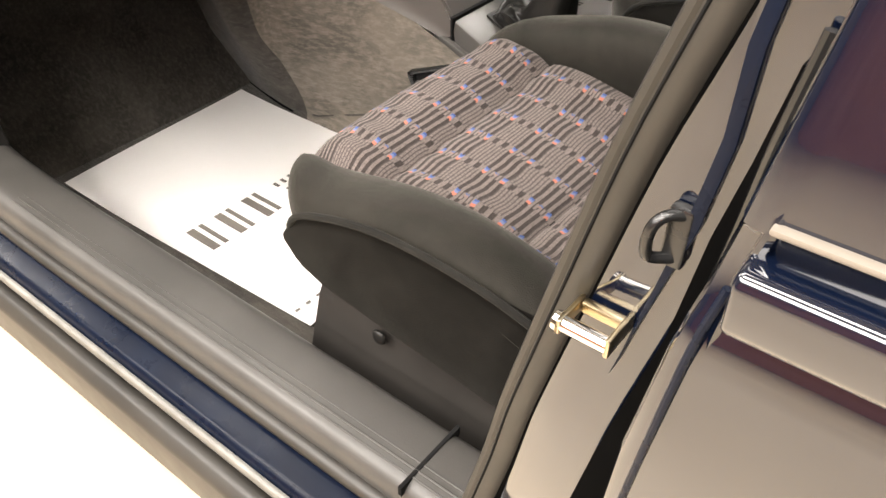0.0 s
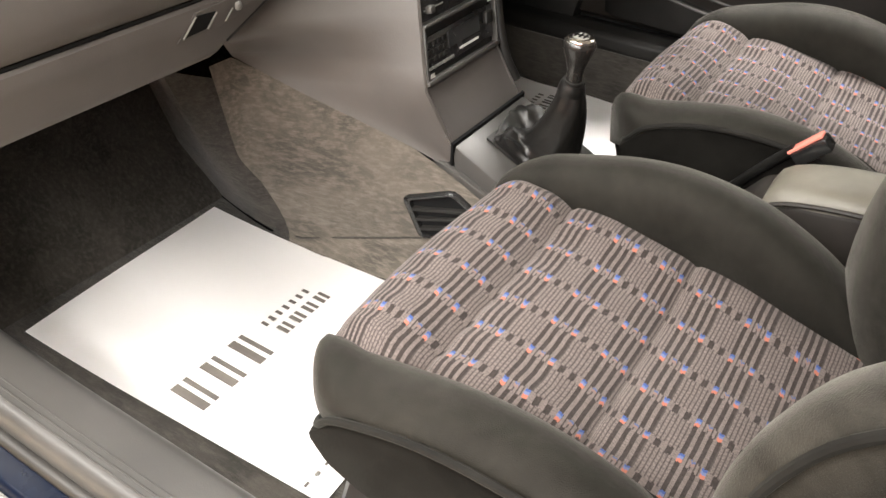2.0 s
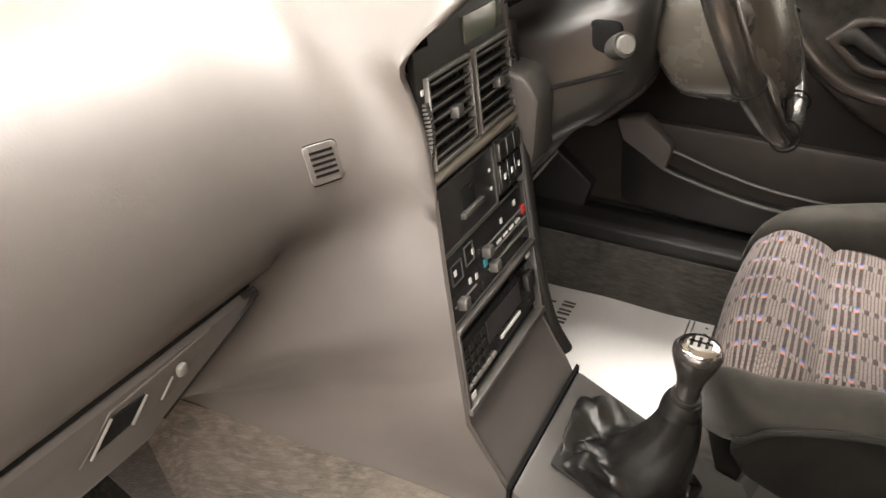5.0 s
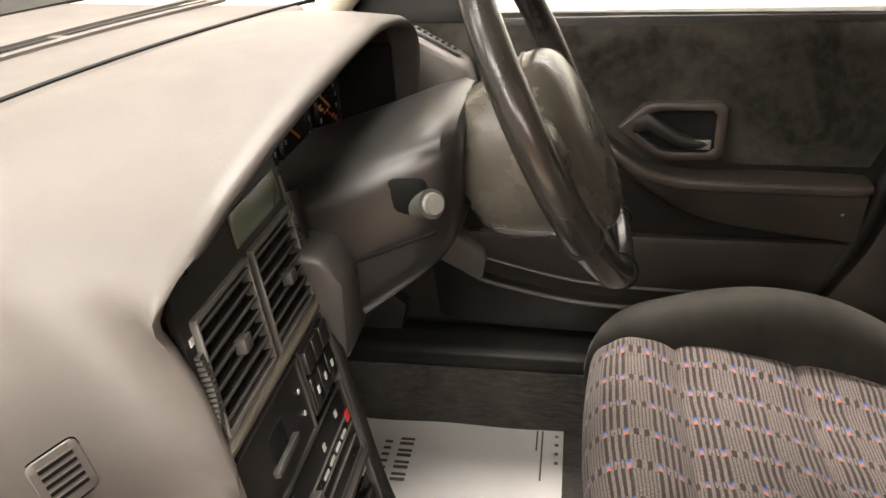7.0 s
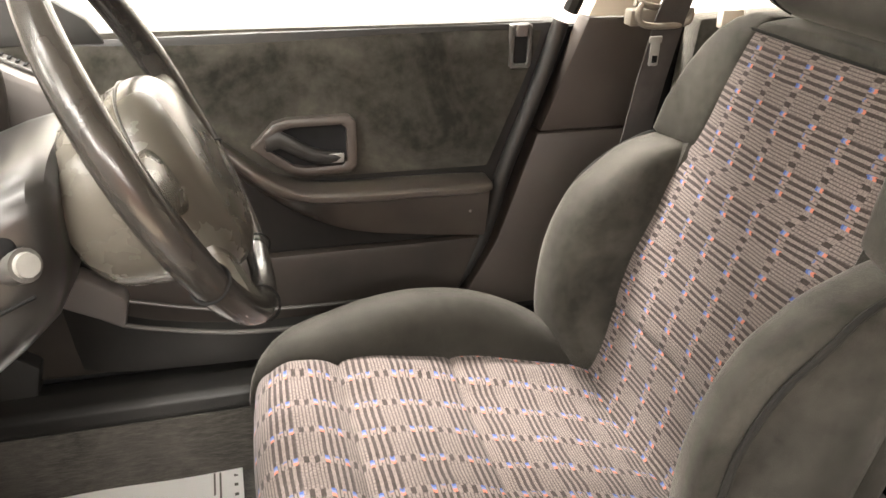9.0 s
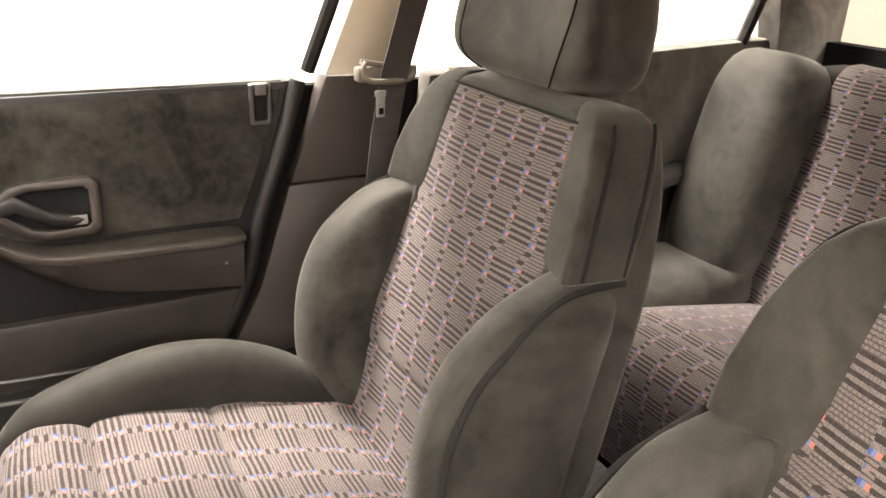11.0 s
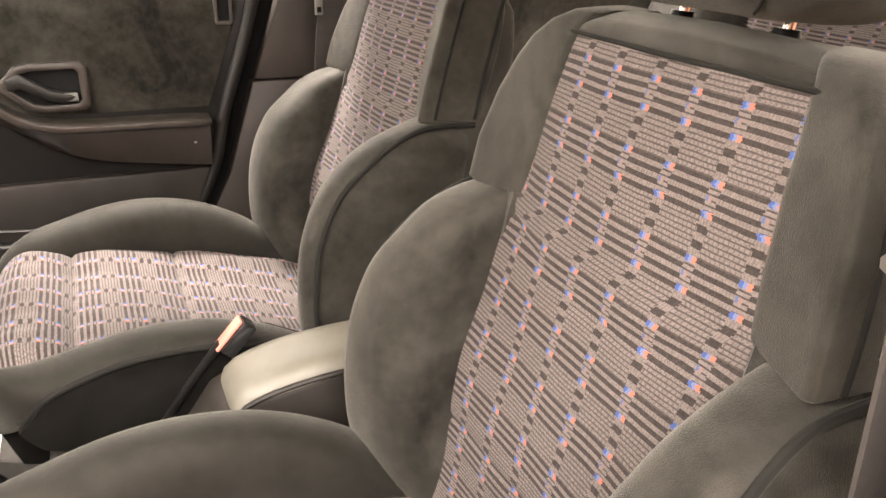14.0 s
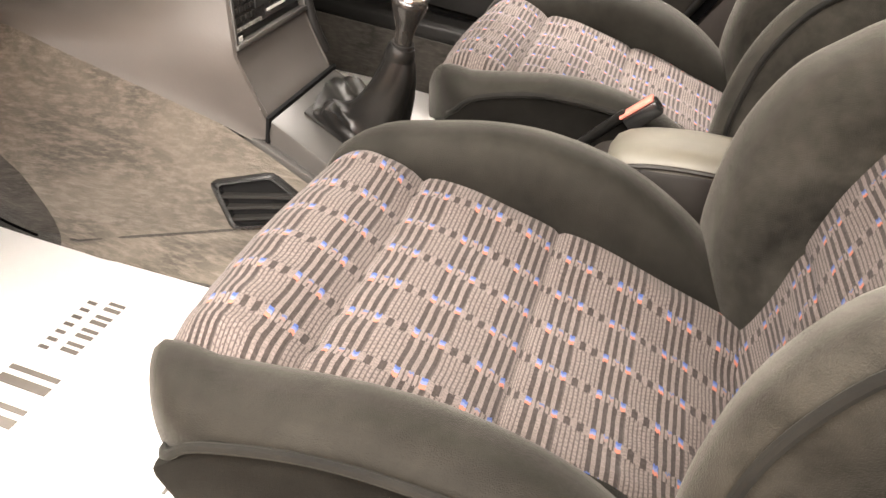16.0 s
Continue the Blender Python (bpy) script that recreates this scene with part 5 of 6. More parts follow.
# black cord paints the shade in the crease along this seam
part("carpet_seam", tube([(-1.06, -0.134, 0.283), (-0.985, -0.147, 0.283), (-0.881, -0.170, 0.283), (-0.82, -0.178, 0.283)], 0.0022, 24, 6), gap_black, car, "seam between floor and tunnel carpet, its shade a black cord")
part("carpet_fold", tube([tun_pt(x, z + 0.001) for x, z in ((-0.760, 0.297), (-0.742, 0.300), (-0.675, 0.317), (-0.605, 0.335), (-0.54, 0.356), (-0.482, 0.375), (-0.42, 0.388), (-0.36, 0.400))], 0.0022, 30, 6), carpet_shaded, car)
fv = empty("footwell_vent", "black slotted footwell vent in the carpet", "air vent")


FV = [(-0.562, 0.430), (-0.530, 0.366), (-0.412, 0.404), (-0.425, 0.424), (-0.485, 0.456)]


def fv_pt(x, z, out):
    p = tun_pt(x, z)
    return (x, p[1] - out, z)


def fv_ring(shrink, out):
    cx, cz = sum(p[0] for p in FV) / 5, sum(p[1] for p in FV) / 5
    return [fv_pt(cx + (x - cx) * shrink, cz + (z - cz) * shrink, out) for x, z in rounded(FV, 0.008, 2)]


part("frame", grid([fv_ring(1.06, -0.002), fv_ring(1.05, 0.007), fv_ring(0.98, 0.010), fv_ring(0.90, 0.009), fv_ring(0.88, -0.001)], closed=True), black_gloss, fv, "black moulded frame")
bm = bmesh.new()
bm.faces.new([bm.verts.new(p) for p in fv_ring(0.93, 0.001)])
part("duct", bm, void_mat, fv)
for k in range(3):
    f = (k + 1) / 4
    a = (FV[1][0] + (FV[0][0] - FV[1][0]) * f + 0.006, FV[1][1] + (FV[0][1] - FV[1][1]) * f)
    b = (FV[2][0] + (FV[4][0] - FV[2][0]) * f * 0.75, FV[2][1] + (FV[4][1] - FV[2][1]) * f * 0.75)
    rows = []
    for t in np.linspace(0, 1, 6):
        x, z = a[0] + (b[0] - a[0]) * t, a[1] + (b[1] - a[1]) * t
        rows.append([fv_pt(x, z - 0.002, 0.001), fv_pt(x, z - 0.003, 0.009), fv_pt(x, z + 0.001, 0.009), fv_pt(x, z + 0.003, 0.001)])
    part("slat", grid(rows, closed=True, caps=True), dark_plastic, fv)

cons = empty("gear_console", "grey plastic gear console between the seats", "console")
part("top_panel", prism([(-0.504, 0.520), (-0.40, 0.472), (-0.315, 0.432), (-0.26, 0.418), (-0.21, 0.415), (-0.21, 0.37), (-0.504, 0.37)], "y", -0.0865, 0.1355, 0.006), trim_plastic, cons, "smooth grey sloping console top")
part("joint", prism([(-0.5075, 0.525), (-0.5035, 0.523), (-0.5035, 0.44), (-0.5075, 0.44)], "y", -0.089, 0.138), void_mat, cons, "dark joint line")
part("side_skirt", prism([(-0.535, 0.497), (-0.50, 0.485), (-0.30, 0.405), (-0.20, 0.392), (-0.20, 0.37), (-0.535, 0.37)], "y", -0.098, -0.085, 0.003), trim_plastic, cons)
part("rear_tray", prism([(-0.215, 0.37), (-0.215, 0.418), (-0.10, 0.41), (0.25, 0.41), (0.25, 0.37)], "y", -0.075, 0.125, 0.006), dark_plastic, cons, "dark lower tray")

gear = empty("gear_lever", "gear lever with a leather gaiter and a chromed knob cap", "gear lever")
GX, GY = -0.392, 0.026
def console_z(x):
    return float(np.interp(x, (-0.504, -0.40, -0.315, -0.26, -0.21), (0.520, 0.472, 0.432, 0.418, 0.415)))


rows = []
for i in range(45):
    t = i / 44
    # a low square skirt that gathers into a straight sleeve
    rx = float(np.interp(t, (0, 0.12, 0.3, 0.45, 0.58, 1), (0.072, 0.074, 0.066, 0.053, 0.043, 0.0200)))
    ry = float(np.interp(t, (0, 0.12, 0.3, 0.45, 0.58, 1), (0.056, 0.058, 0.052, 0.045, 0.039, 0.0190)))
    h = float(np.interp(t, (0, 0.12, 0.3, 0.45, 0.58, 1), (0.002, 0.012, 0.024, 0.030, 0.042, 0.125)))
    lean = smooth01((t - 0.2) / 0.8)
    cx, cyy = -0.408 + 0.044 * lean, 0.030 - 0.026 * lean
    e = 0.40 + 0.45 * smooth01(t / 0.5)
    fold = max(0, math.sin(math.pi * min(1, t / 0.62))) ** 1.2
    row = []
    for j in range(120):
        a = 2 * math.pi * j / 120
        tri = [1 - 2 * abs(((n * a / math.pi + ph + tw * t) % 2) - 1) for n, ph, tw in ((3, 0.2, 2.4), (5, 0.9, -3.1), (8, 0.4, 4.0))]
        crease = 0.15 * tri[0] * abs(tri[0]) ** 0.5 + 0.09 * tri[1] + 0.03 * tri[2]
        r = 1 + fold * crease + 0.04 * (t > 0.45) * tri[1]
        gx = cx + rx * r * sup(math.cos(a), e)
        base = console_z(gx) * (1 - lean) + 0.487 * lean
        row.append((gx, cyy + ry * r * sup(math.sin(a), e), base + h + fold * (0.013 * tri[0] + 0.007 * tri[1] * tri[2])))
    rows.append(row)
part("gaiter", grid(rows, closed=True), gaiter_leather, gear, "black creased leather gaiter")
part("gaiter_frame", prism([(-0.482, console_z(-0.482) + 0.001), (-0.482, console_z(-0.482) + 0.006), (-0.336, console_z(-0.336) + 0.006), (-0.336, console_z(-0.336) + 0.001)], "y", -0.026, 0.086, 0.002), dark_plastic, gear)
part("sleeve", tube([(GX + 0.026, GY - 0.020, 0.600), (GX + 0.028, GY - 0.022, 0.622), (GX + 0.030, GY - 0.023, 0.632)], [0.0205, 0.0200, 0.0165], 8, 16), leather, gear, "leather sleeve")
part("collar", tube([(GX + 0.029, GY - 0.022, 0.628), (GX + 0.030, GY - 0.023, 0.636)], 0.0152, 3, 16), dark_plastic, gear)
part("knob", tube([(GX + 0.030, GY - 0.023, 0.632), (GX + 0.031, GY - 0.024, 0.655), (GX + 0.032, GY - 0.025, 0.677), (GX + 0.0325, GY - 0.025, 0.690), (GX + 0.033, GY - 0.025, 0.696)], [0.0118, 0.0132, 0.0205, 0.0240, 0.0208], 18, 24), wheel_leather, gear, "dark leather knob")
part("cap", tube([(GX + 0.033, GY - 0.025, 0.694), (GX + 0.033, GY - 0.025, 0.6985), (GX + 0.033, GY - 0.025, 0.7005)], [0.0205, 0.019, 0.012], 6, 24), chrome, gear, "chrome shift pattern cap")
part("cap_badge", tube([(GX + 0.033, GY - 0.025, 0.6998), (GX + 0.033, GY - 0.025, 0.7016)], [0.013, 0.011], 3, 20), slider_mat, gear)
part("cap_bar", merge(box(GX + 0.022, GX + 0.044, GY - 0.0265, GY - 0.0235, 0.7012, 0.7022), box(GX + 0.024, GX + 0.027, GY - 0.033, GY - 0.017, 0.7012, 0.7022), box(GX + 0.031, GX + 0.034, GY - 0.033, GY - 0.017, 0.7012, 0.7022), box(GX + 0.038, GX + 0.041, GY - 0.033, GY - 0.017, 0.7012, 0.7022)), black_gloss, gear)

cbox = empty("console_box", "brown storage box with a pale padded lid between the seats", "storage box")
part("body", prism([(-0.150, 0.415), (-0.115, 0.500), (-0.080, 0.549), (-0.03, 0.572), (0.05, 0.585), (0.25, 0.590), (0.25, 0.411)], "y", -0.044, 0.066, 0.008), box_brown, cbox, "dark brown box side")
rows = []
for x, z, w in spline([(-0.070, 0.545, 0.045), (-0.064, 0.572, 0.050), (-0.048, 0.588, 0.053), (0.0, 0.603, 0.054), (0.08, 0.612, 0.054), (0.25, 0.615, 0.054)], 20):
    rows.append([(x, 0.012 + w * a, z - 0.004 - 0.020 * abs(a) ** 6) for a in np.linspace(-1, 1, 13)] + [(x + 0.01, 0.012 + w * a, z - 0.045) for a in np.linspace(1, -1, 5)])
part("lid", grid(rows, closed=True, caps=True), lid_mat, cbox, "pale olive padded lid")
part("lid_seam", tube([(-0.074, -0.046, 0.545), (-0.05, -0.047, 0.569), (0.0, -0.047, 0.583), (0.08, -0.047, 0.591), (0.24, -0.047, 0.594)], 0.0035, 20, 8), box_brown, cbox)


def buckle(x, y, z, name_label):
    bk = empty("belt_buckle", name_label, "seat belt buckle", "belt buckles")
    part("stalk", tube([(x - 0.10, y + 0.008, z - 0.13), (x - 0.05, y + 0.006, z - 0.06), (x - 0.012, y, z - 0.01)], 0.011, 10, 8, True, 0.45), dark_plastic, bk, "black webbing stalk")
    m = Matrix.Translation((x, y, z)) @ Matrix.Rotation(radians(-48), 4, "Y")
    part("housing", box(-0.024, 0.028, -0.014, 0.014, -0.022, 0.0, 0.004, 2, m), black_gloss, bk)
    part("button", box(-0.026, 0.026, -0.010, 0.010, 0.0, 0.005, 0.002, 2, m), red_button, bk, "red release button")
    return bk


buckle(-0.046, 0.084, 0.598, "black seat belt buckle with a red button beside the driver's seat")
buckle(-0.085, -0.062, 0.535, "black seat belt buckle with a red button beside the passenger seat")

# ---- column, wheel, instruments ----
col = empty("steering_column", "dark steering column shroud with an ignition lock", "steering column")
rows = []
for x, yl, yr, zb, zt, e in ((-0.76, 0.225, 0.50, 0.66, 0.880, 0.30), (-0.68, 0.228, 0.50, 0.70, 0.905, 0.34), (-0.60, 0.236, 0.495, 0.755, 0.935, 0.38), (-0.545, 0.243, 0.488, 0.795, 0.958, 0.42), (-0.515, 0.250, 0.480, 0.822, 0.968, 0.46), (-0.503, 0.262, 0.470, 0.842, 0.966, 0.52), (-0.498, 0.280, 0.450, 0.860, 0.955, 0.6)):
    rows.append([(x, (yl + yr) / 2 + (yr - yl) / 2 * sup(math.cos(t), e), (zb + zt) / 2 + (zt - zb) / 2 * sup(math.sin(t), e)) for t in np.linspace(0, 2 * math.pi, 28, endpoint=False)])
part("shroud", grid(rows, closed=True, caps=True), column_plastic, col, "dark moulded shroud")
part("shroud_seam", tube([(-0.66, 0.2235, 0.815), (-0.58, 0.2335, 0.845), (-0.52, 0.243, 0.868)], 0.0018, 10, 6), void_mat, col)
ig = part("ignition_lock", tube([(-0.555, 0.275, 0.882), (-0.533, 0.252, 0.893), (-0.521, 0.240, 0.899)], [0.018, 0.0155, 0.0145], 8, 18), trim_plastic, col, "ignition lock barrel")
part("lock_face", tube([(-0.522, 0.241, 0.8985), (-0.518, 0.2365, 0.9005)], [0.0115, 0.010], 3, 18), slider_mat, ig, "worn metal lock face")
part("lock_recess", blob(-0.548, 0.250, 0.903, 0.022, 0.0085, 0.020, 0.5, 0.6, 12), void_mat, col)
part("knee_panel", prism([(-0.86, 0.62), (-0.66, 0.66), (-0.625, 0.72), (-0.645, 0.79), (-0.70, 0.83), (-0.86, 0.83)], "y", 0.185, 0.70, 0.012), dash_low, dash, "grey lower dash panel")
part("knee_edge", tube([(-0.70, 0.195, 0.650), (-0.655, 0.30, 0.664), (-0.655, 0.45, 0.664)], 0.0025, 10, 6), slider_mat, dash)
part("column_side", prism([(-0.70, 0.72), (-0.60, 0.75), (-0.598, 0.835), (-0.615, 0.866), (-0.70, 0.880)], "y", 0.186, 0.262, 0.010), trim_plastic, dash)
binn = empty("instrument_cluster", "dark instrument cluster deep under the hood", "instrument panel")
part("cluster_back", box(-0.80, -0.7150, 0.20, 0.60, 0.84, 0.985), void_mat, binn)
part("cluster_face", box(-0.7150, -0.7100, 0.215, 0.595, 0.855, 0.965, 0.002), gauge_mat, binn, "black cluster face")
for y, r in ((0.29, 0.045), (0.40, 0.052), (0.52, 0.045)):
    g = part("gauge", tube([(-0.7085 + 0.004 * k, y, 0.905) for k in range(2)], [r, r - 0.002], 2, 28), black_gloss, binn, "round gauge")
    for k in range(11):
        a = radians(220 - 26 * k)
        part("tick", box(-0.7042, -0.7036, y + (r - 0.010) * math.cos(a) - 0.0012, y + (r - 0.010) * math.cos(a) + 0.0012, 0.905 + (r - 0.010) * math.sin(a) - 0.003, 0.905 + (r - 0.010) * math.sin(a) + 0.003), white_print, g)
    part("needle", box(-0.7035, -0.7020, -0.0016, 0.0016, 0, r - 0.012, 0, 1, Matrix.Translation((0, y, 0.905)) @ Matrix.Rotation(radians(55), 4, "X")), orange_mark, g, "orange needle")
for k in range(14):
    y, z = 0.44 + 0.010 * ((k * 7) % 13), 0.868 + 0.0065 * ((k * 5) % 11)
    part("warning_mark", box(-0.7045, -0.7035, y, y + 0.004 + 0.003 * (k % 3), z, z + 0.003), orange_mark if k % 3 else red_mark, binn)

WC = Vector((-0.4164, 0.372, 0.9595))
WM = Matrix.Translation(WC) @ Matrix(((0, -0.436, 0.900, 0), (1, 0, 0, 0), (0, 0.900, 0.436, 0), (0, 0, 0, 1)))
wheel = empty("steering_wheel", "four-spoke leather steering wheel with a large grey hub pad", "steering wheel")
WR = 0.189
rows = []
for i in range(72):
    a = 2 * math.pi * i / 72
    rad = 0.0165 + 0.0025 * math.cos(2 * a)
    rows.append([WM @ Vector(((WR + rad * math.cos(b)) * math.cos(a), (WR + rad * math.cos(b)) * math.sin(a), rad * 0.9 * math.sin(b))) for b in np.linspace(0, 2 * math.pi, 14, endpoint=False)])
rows.append(rows[0])
bm = grid(rows, closed=True)
bmesh.ops.remove_doubles(bm, verts=bm.verts, dist=1e-5)
part("rim", bm, wheel_leather, wheel, "polished black leather rim")
for a in (-26, -70, 206, 250):
    t = radians(a)
    part("rim_seam", tube([WM @ Vector(((WR + 0.0185 * math.cos(b)) * math.cos(t), (WR + 0.0185 * math.cos(b)) * math.sin(t), 0.0172 * math.sin(b))) for b in np.linspace(0, 2 * math.pi, 17)], 0.0014, 32, 6), void_mat, wheel)


# cross stitches along the inside of the rim, between the spokes on each side
for k in range(16):
    for a in (-9 - 2.2 * k, 189 + 2.2 * k):
        t = radians(a)
        part("rim_stitch", tube([WM @ Vector(((WR - 0.0170 * math.cos(b)) * math.cos(t + 0.02 * b), (WR - 0.0170 * math.cos(b)) * math.sin(t + 0.02 * b), 0.0158 * math.sin(b))) for b in (-0.45, 0.0, 0.45)], 0.0009, 4, 5), slider_mat, wheel)


# the hub stands a little low and proud of the rim
HM = WM @ Matrix.Translation((0, -0.032, 0.016))
# one smooth dome: bowl behind, padded face in front
rows = []
for z, rx, ry, oy in spline([(-0.128, 0.062, 0.062, 0.0), (-0.118, 0.074, 0.074, -0.004), (-0.085, 0.084, 0.086, -0.008), (-0.050, 0.090, 0.095, -0.012), (-0.022, 0.092, 0.100, -0.014), (-0.004, 0.086, 0.096, -0.014), (0.008, 0.070, 0.082, -0.013), (0.015, 0.045, 0.056, -0.012), (0.0175, 0.015, 0.020, -0.011)], 30):
    rows.append([HM @ Vector((rx * sup(math.cos(b), 0.82), oy + ry * sup(math.sin(b), 0.82), z)) for b in np.linspace(0, 2 * math.pi, 40, endpoint=False)])
part("hub_pad", grid(rows, closed=True, caps=True), hub_mat, wheel, "grey moulded hub pad")
# the padded face is bounded by a fine joint
part("hub_joint", tube([HM @ Vector((0.0925 * sup(math.cos(b), 0.82), -0.014 + 0.1005 * sup(math.sin(b), 0.82), -0.026)) for b in np.linspace(0, 2 * math.pi, 41)], 0.0012, 60, 6), trim_plastic, wheel)
for a, w in ((-3, 0.022), (-57, 0.026), (183, 0.022), (237, 0.026)):
    t = radians(a)
    d, n = Vector((math.cos(t), math.sin(t), 0)), Vector((-math.sin(t), math.cos(t), 0))
    st = []
    for r, ww, h, zz in ((0.030, w * 1.6, 0.008, -0.026), (0.070, w * 1.65, 0.012, -0.018), (0.095, w * 1.40, 0.013, -0.014), (0.120, w * 1.05, 0.012, -0.011), (0.145, w * 0.92, 0.0115, -0.006), (0.166, w * 1.00, 0.0110, -0.002), (0.182, w * 1.25, 0.0100, 0.0)):
        f = 1 - smooth01((r - 0.05) / 0.12)
        st.append((WM @ (d * r + Vector((0, -0.018 * f, zz + 0.014 * f))), ww, h, WM.to_3x3() @ n, WM.to_3x3() @ Vector((0, 0, 1))))
    part("spoke", sweep(st, 20, 0.8), hub_mat, wheel, "grey moulded spoke")
# stalk on the far side
part("stalk", tube([(-0.50, 0.46, 0.90), (-0.50, 0.52, 0.915), (-0.49, 0.575, 0.93)], [0.008, 0.007, 0.009], 10, 10), dark_plastic, col, "dark switch stalk")

# ---- paper floor mats ----
def paper_mat(x0, x1, y0, y1, skew, label, rise, curl):
    """A thin printed sheet; x0 is the front edge. The print is in plain bars."""
    ob = empty("paper_floor_mat", label, "floor mat", "paper floor mats")
    rows, under = [], []
    for i in range(25):
        t = i / 24
        row = []
        for j in range(17):
            s = j / 16
            x = x0 + (x1 - x0) * t + skew * (s - 0.5)
            y = y0 + (y1 - y0) * s + 0.026 * t * (y0 < 0)
            z = 0.2875 + rise * max(0, 1 - t * 2.2) ** 2 + 0.0012 * math.sin(5 * s + 4 * t) + curl * max(0, s - 0.8) ** 2 * 20 * math.sin(7 * t + 0.5) ** 2
            row.append((x, y, z))
        rows.append(row)
    bm = grid(rows)
    bmesh.ops.solidify(bm, geom=bm.faces[:], thickness=0.0012)
    part("sheet", bm, paper, ob, "white printed paper sheet")

    def bar(name, xa, xb, ya, yb, sh=0.0):
        bm = bmesh.new()
        def zz(x, y):
            t = (x - x0) / (x1 - x0)
            s = (y - y0) / (y1 - y0)
            return 0.2875 + rise * max(0, 1 - t * 2.2) ** 2 + 0.0012 * math.sin(5 * s + 4 * t) + 0.0013
        pts = [(xa - sh, ya), (xa - sh, yb), (xb + sh, yb), (xb + sh, ya)]
        v = [bm.verts.new((x, y, zz(x, y))) for x, y in pts]
        w = [bm.verts.new((x, y, zz(x, y) + 0.0004)) for x, y in pts]
        bm.faces.new(v)
        bm.faces.new(w[::-1])
        for i in range(4):
            bm.faces.new((v[i], v[(i + 1) % 4], w[(i + 1) % 4], w[i]))
        part(name, bm, ink, ob)

    return ob, bar


pm, bar = paper_mat(-0.932, -0.385, -0.592, -0.198, -0.020, "white printed paper mat on the passenger footwell carpet", 0.012, 0.0)
# three heavy marks, then two short lines of small ones
for y in (-0.545, -0.492, -0.437):
    bar("logo_bar", -0.668, -0.602, y, y + 0.014)
    bar("logo_bar", -0.668, -0.602, y + 0.022, y + 0.030)
for k in range(7):
    bar("print_bar", -0.663, -0.650, -0.372 + k * 0.0155, -0.366 + k * 0.0155)
for k in range(4):
    for a, b in ((0.0, 0.007), (0.012, 0.018)):
        bar("print_bar", -0.637, -0.614, -0.366 + k * 0.028 + a, -0.366 + k * 0.028 + b)
for k in range(5):
    bar("print_bar", -0.412, -0.408, -0.56 + k * 0.02, -0.552 + k * 0.02)
dm, bar = paper_mat(-0.90, -0.388, 0.235, 0.668, 0.0, "white printed paper mat on the driver's footwell carpet", 0.010, 0.006)
for k in range(7):
    bar("print_bar", -0.690, -0.677, 0.500 + k * 0.0155, 0.506 + k * 0.0155)
for k in range(4):
    for a, b in ((0.0, 0.007), (0.012, 0.018)):
        bar("print_bar", -0.664, -0.640, 0.506 + k * 0.028 + a, 0.506 + k * 0.028 + b)
for k in range(4):
    bar("print_bar", -0.402, -0.396, 0.57 + k * 0.022, 0.576 + k * 0.022)
bar("print_bar", -0.425, -0.422, 0.53, 0.65)
bar("print_bar", -0.434, -0.431, 0.60, 0.65)

# ---- front seats ----
PC = [(-0.335, 0.385), (-0.362, 0.43), (-0.382, 0.475), (-0.388, 0.512), (-0.380, 0.545), (-0.358, 0.566), (-0.330, 0.572), (-0.298, 0.567), (-0.272, 0.553), (-0.262, 0.544), (-0.250, 0.551), (-0.20, 0.553), (-0.14, 0.543), (-0.105, 0.533), (-0.095, 0.526), (-0.085, 0.531), (-0.03, 0.523), (0.04, 0.505), (0.10, 0.486), (0.15, 0.465), (0.18, 0.45)]
PB = [(0.120, 0.445), (0.135, 0.48), (0.148, 0.53), (0.158, 0.58), (0.167, 0.64), (0.175, 0.70), (0.185, 0.76), (0.197, 0.82), (0.211, 0.88), (0.226, 0.94), (0.242, 0.99), (0.2485, 1.008), (0.2515, 1.0165)]


def pbx(z):
    return float(np.interp(z, [b for _, b in PB], [a for a, _ in PB]))


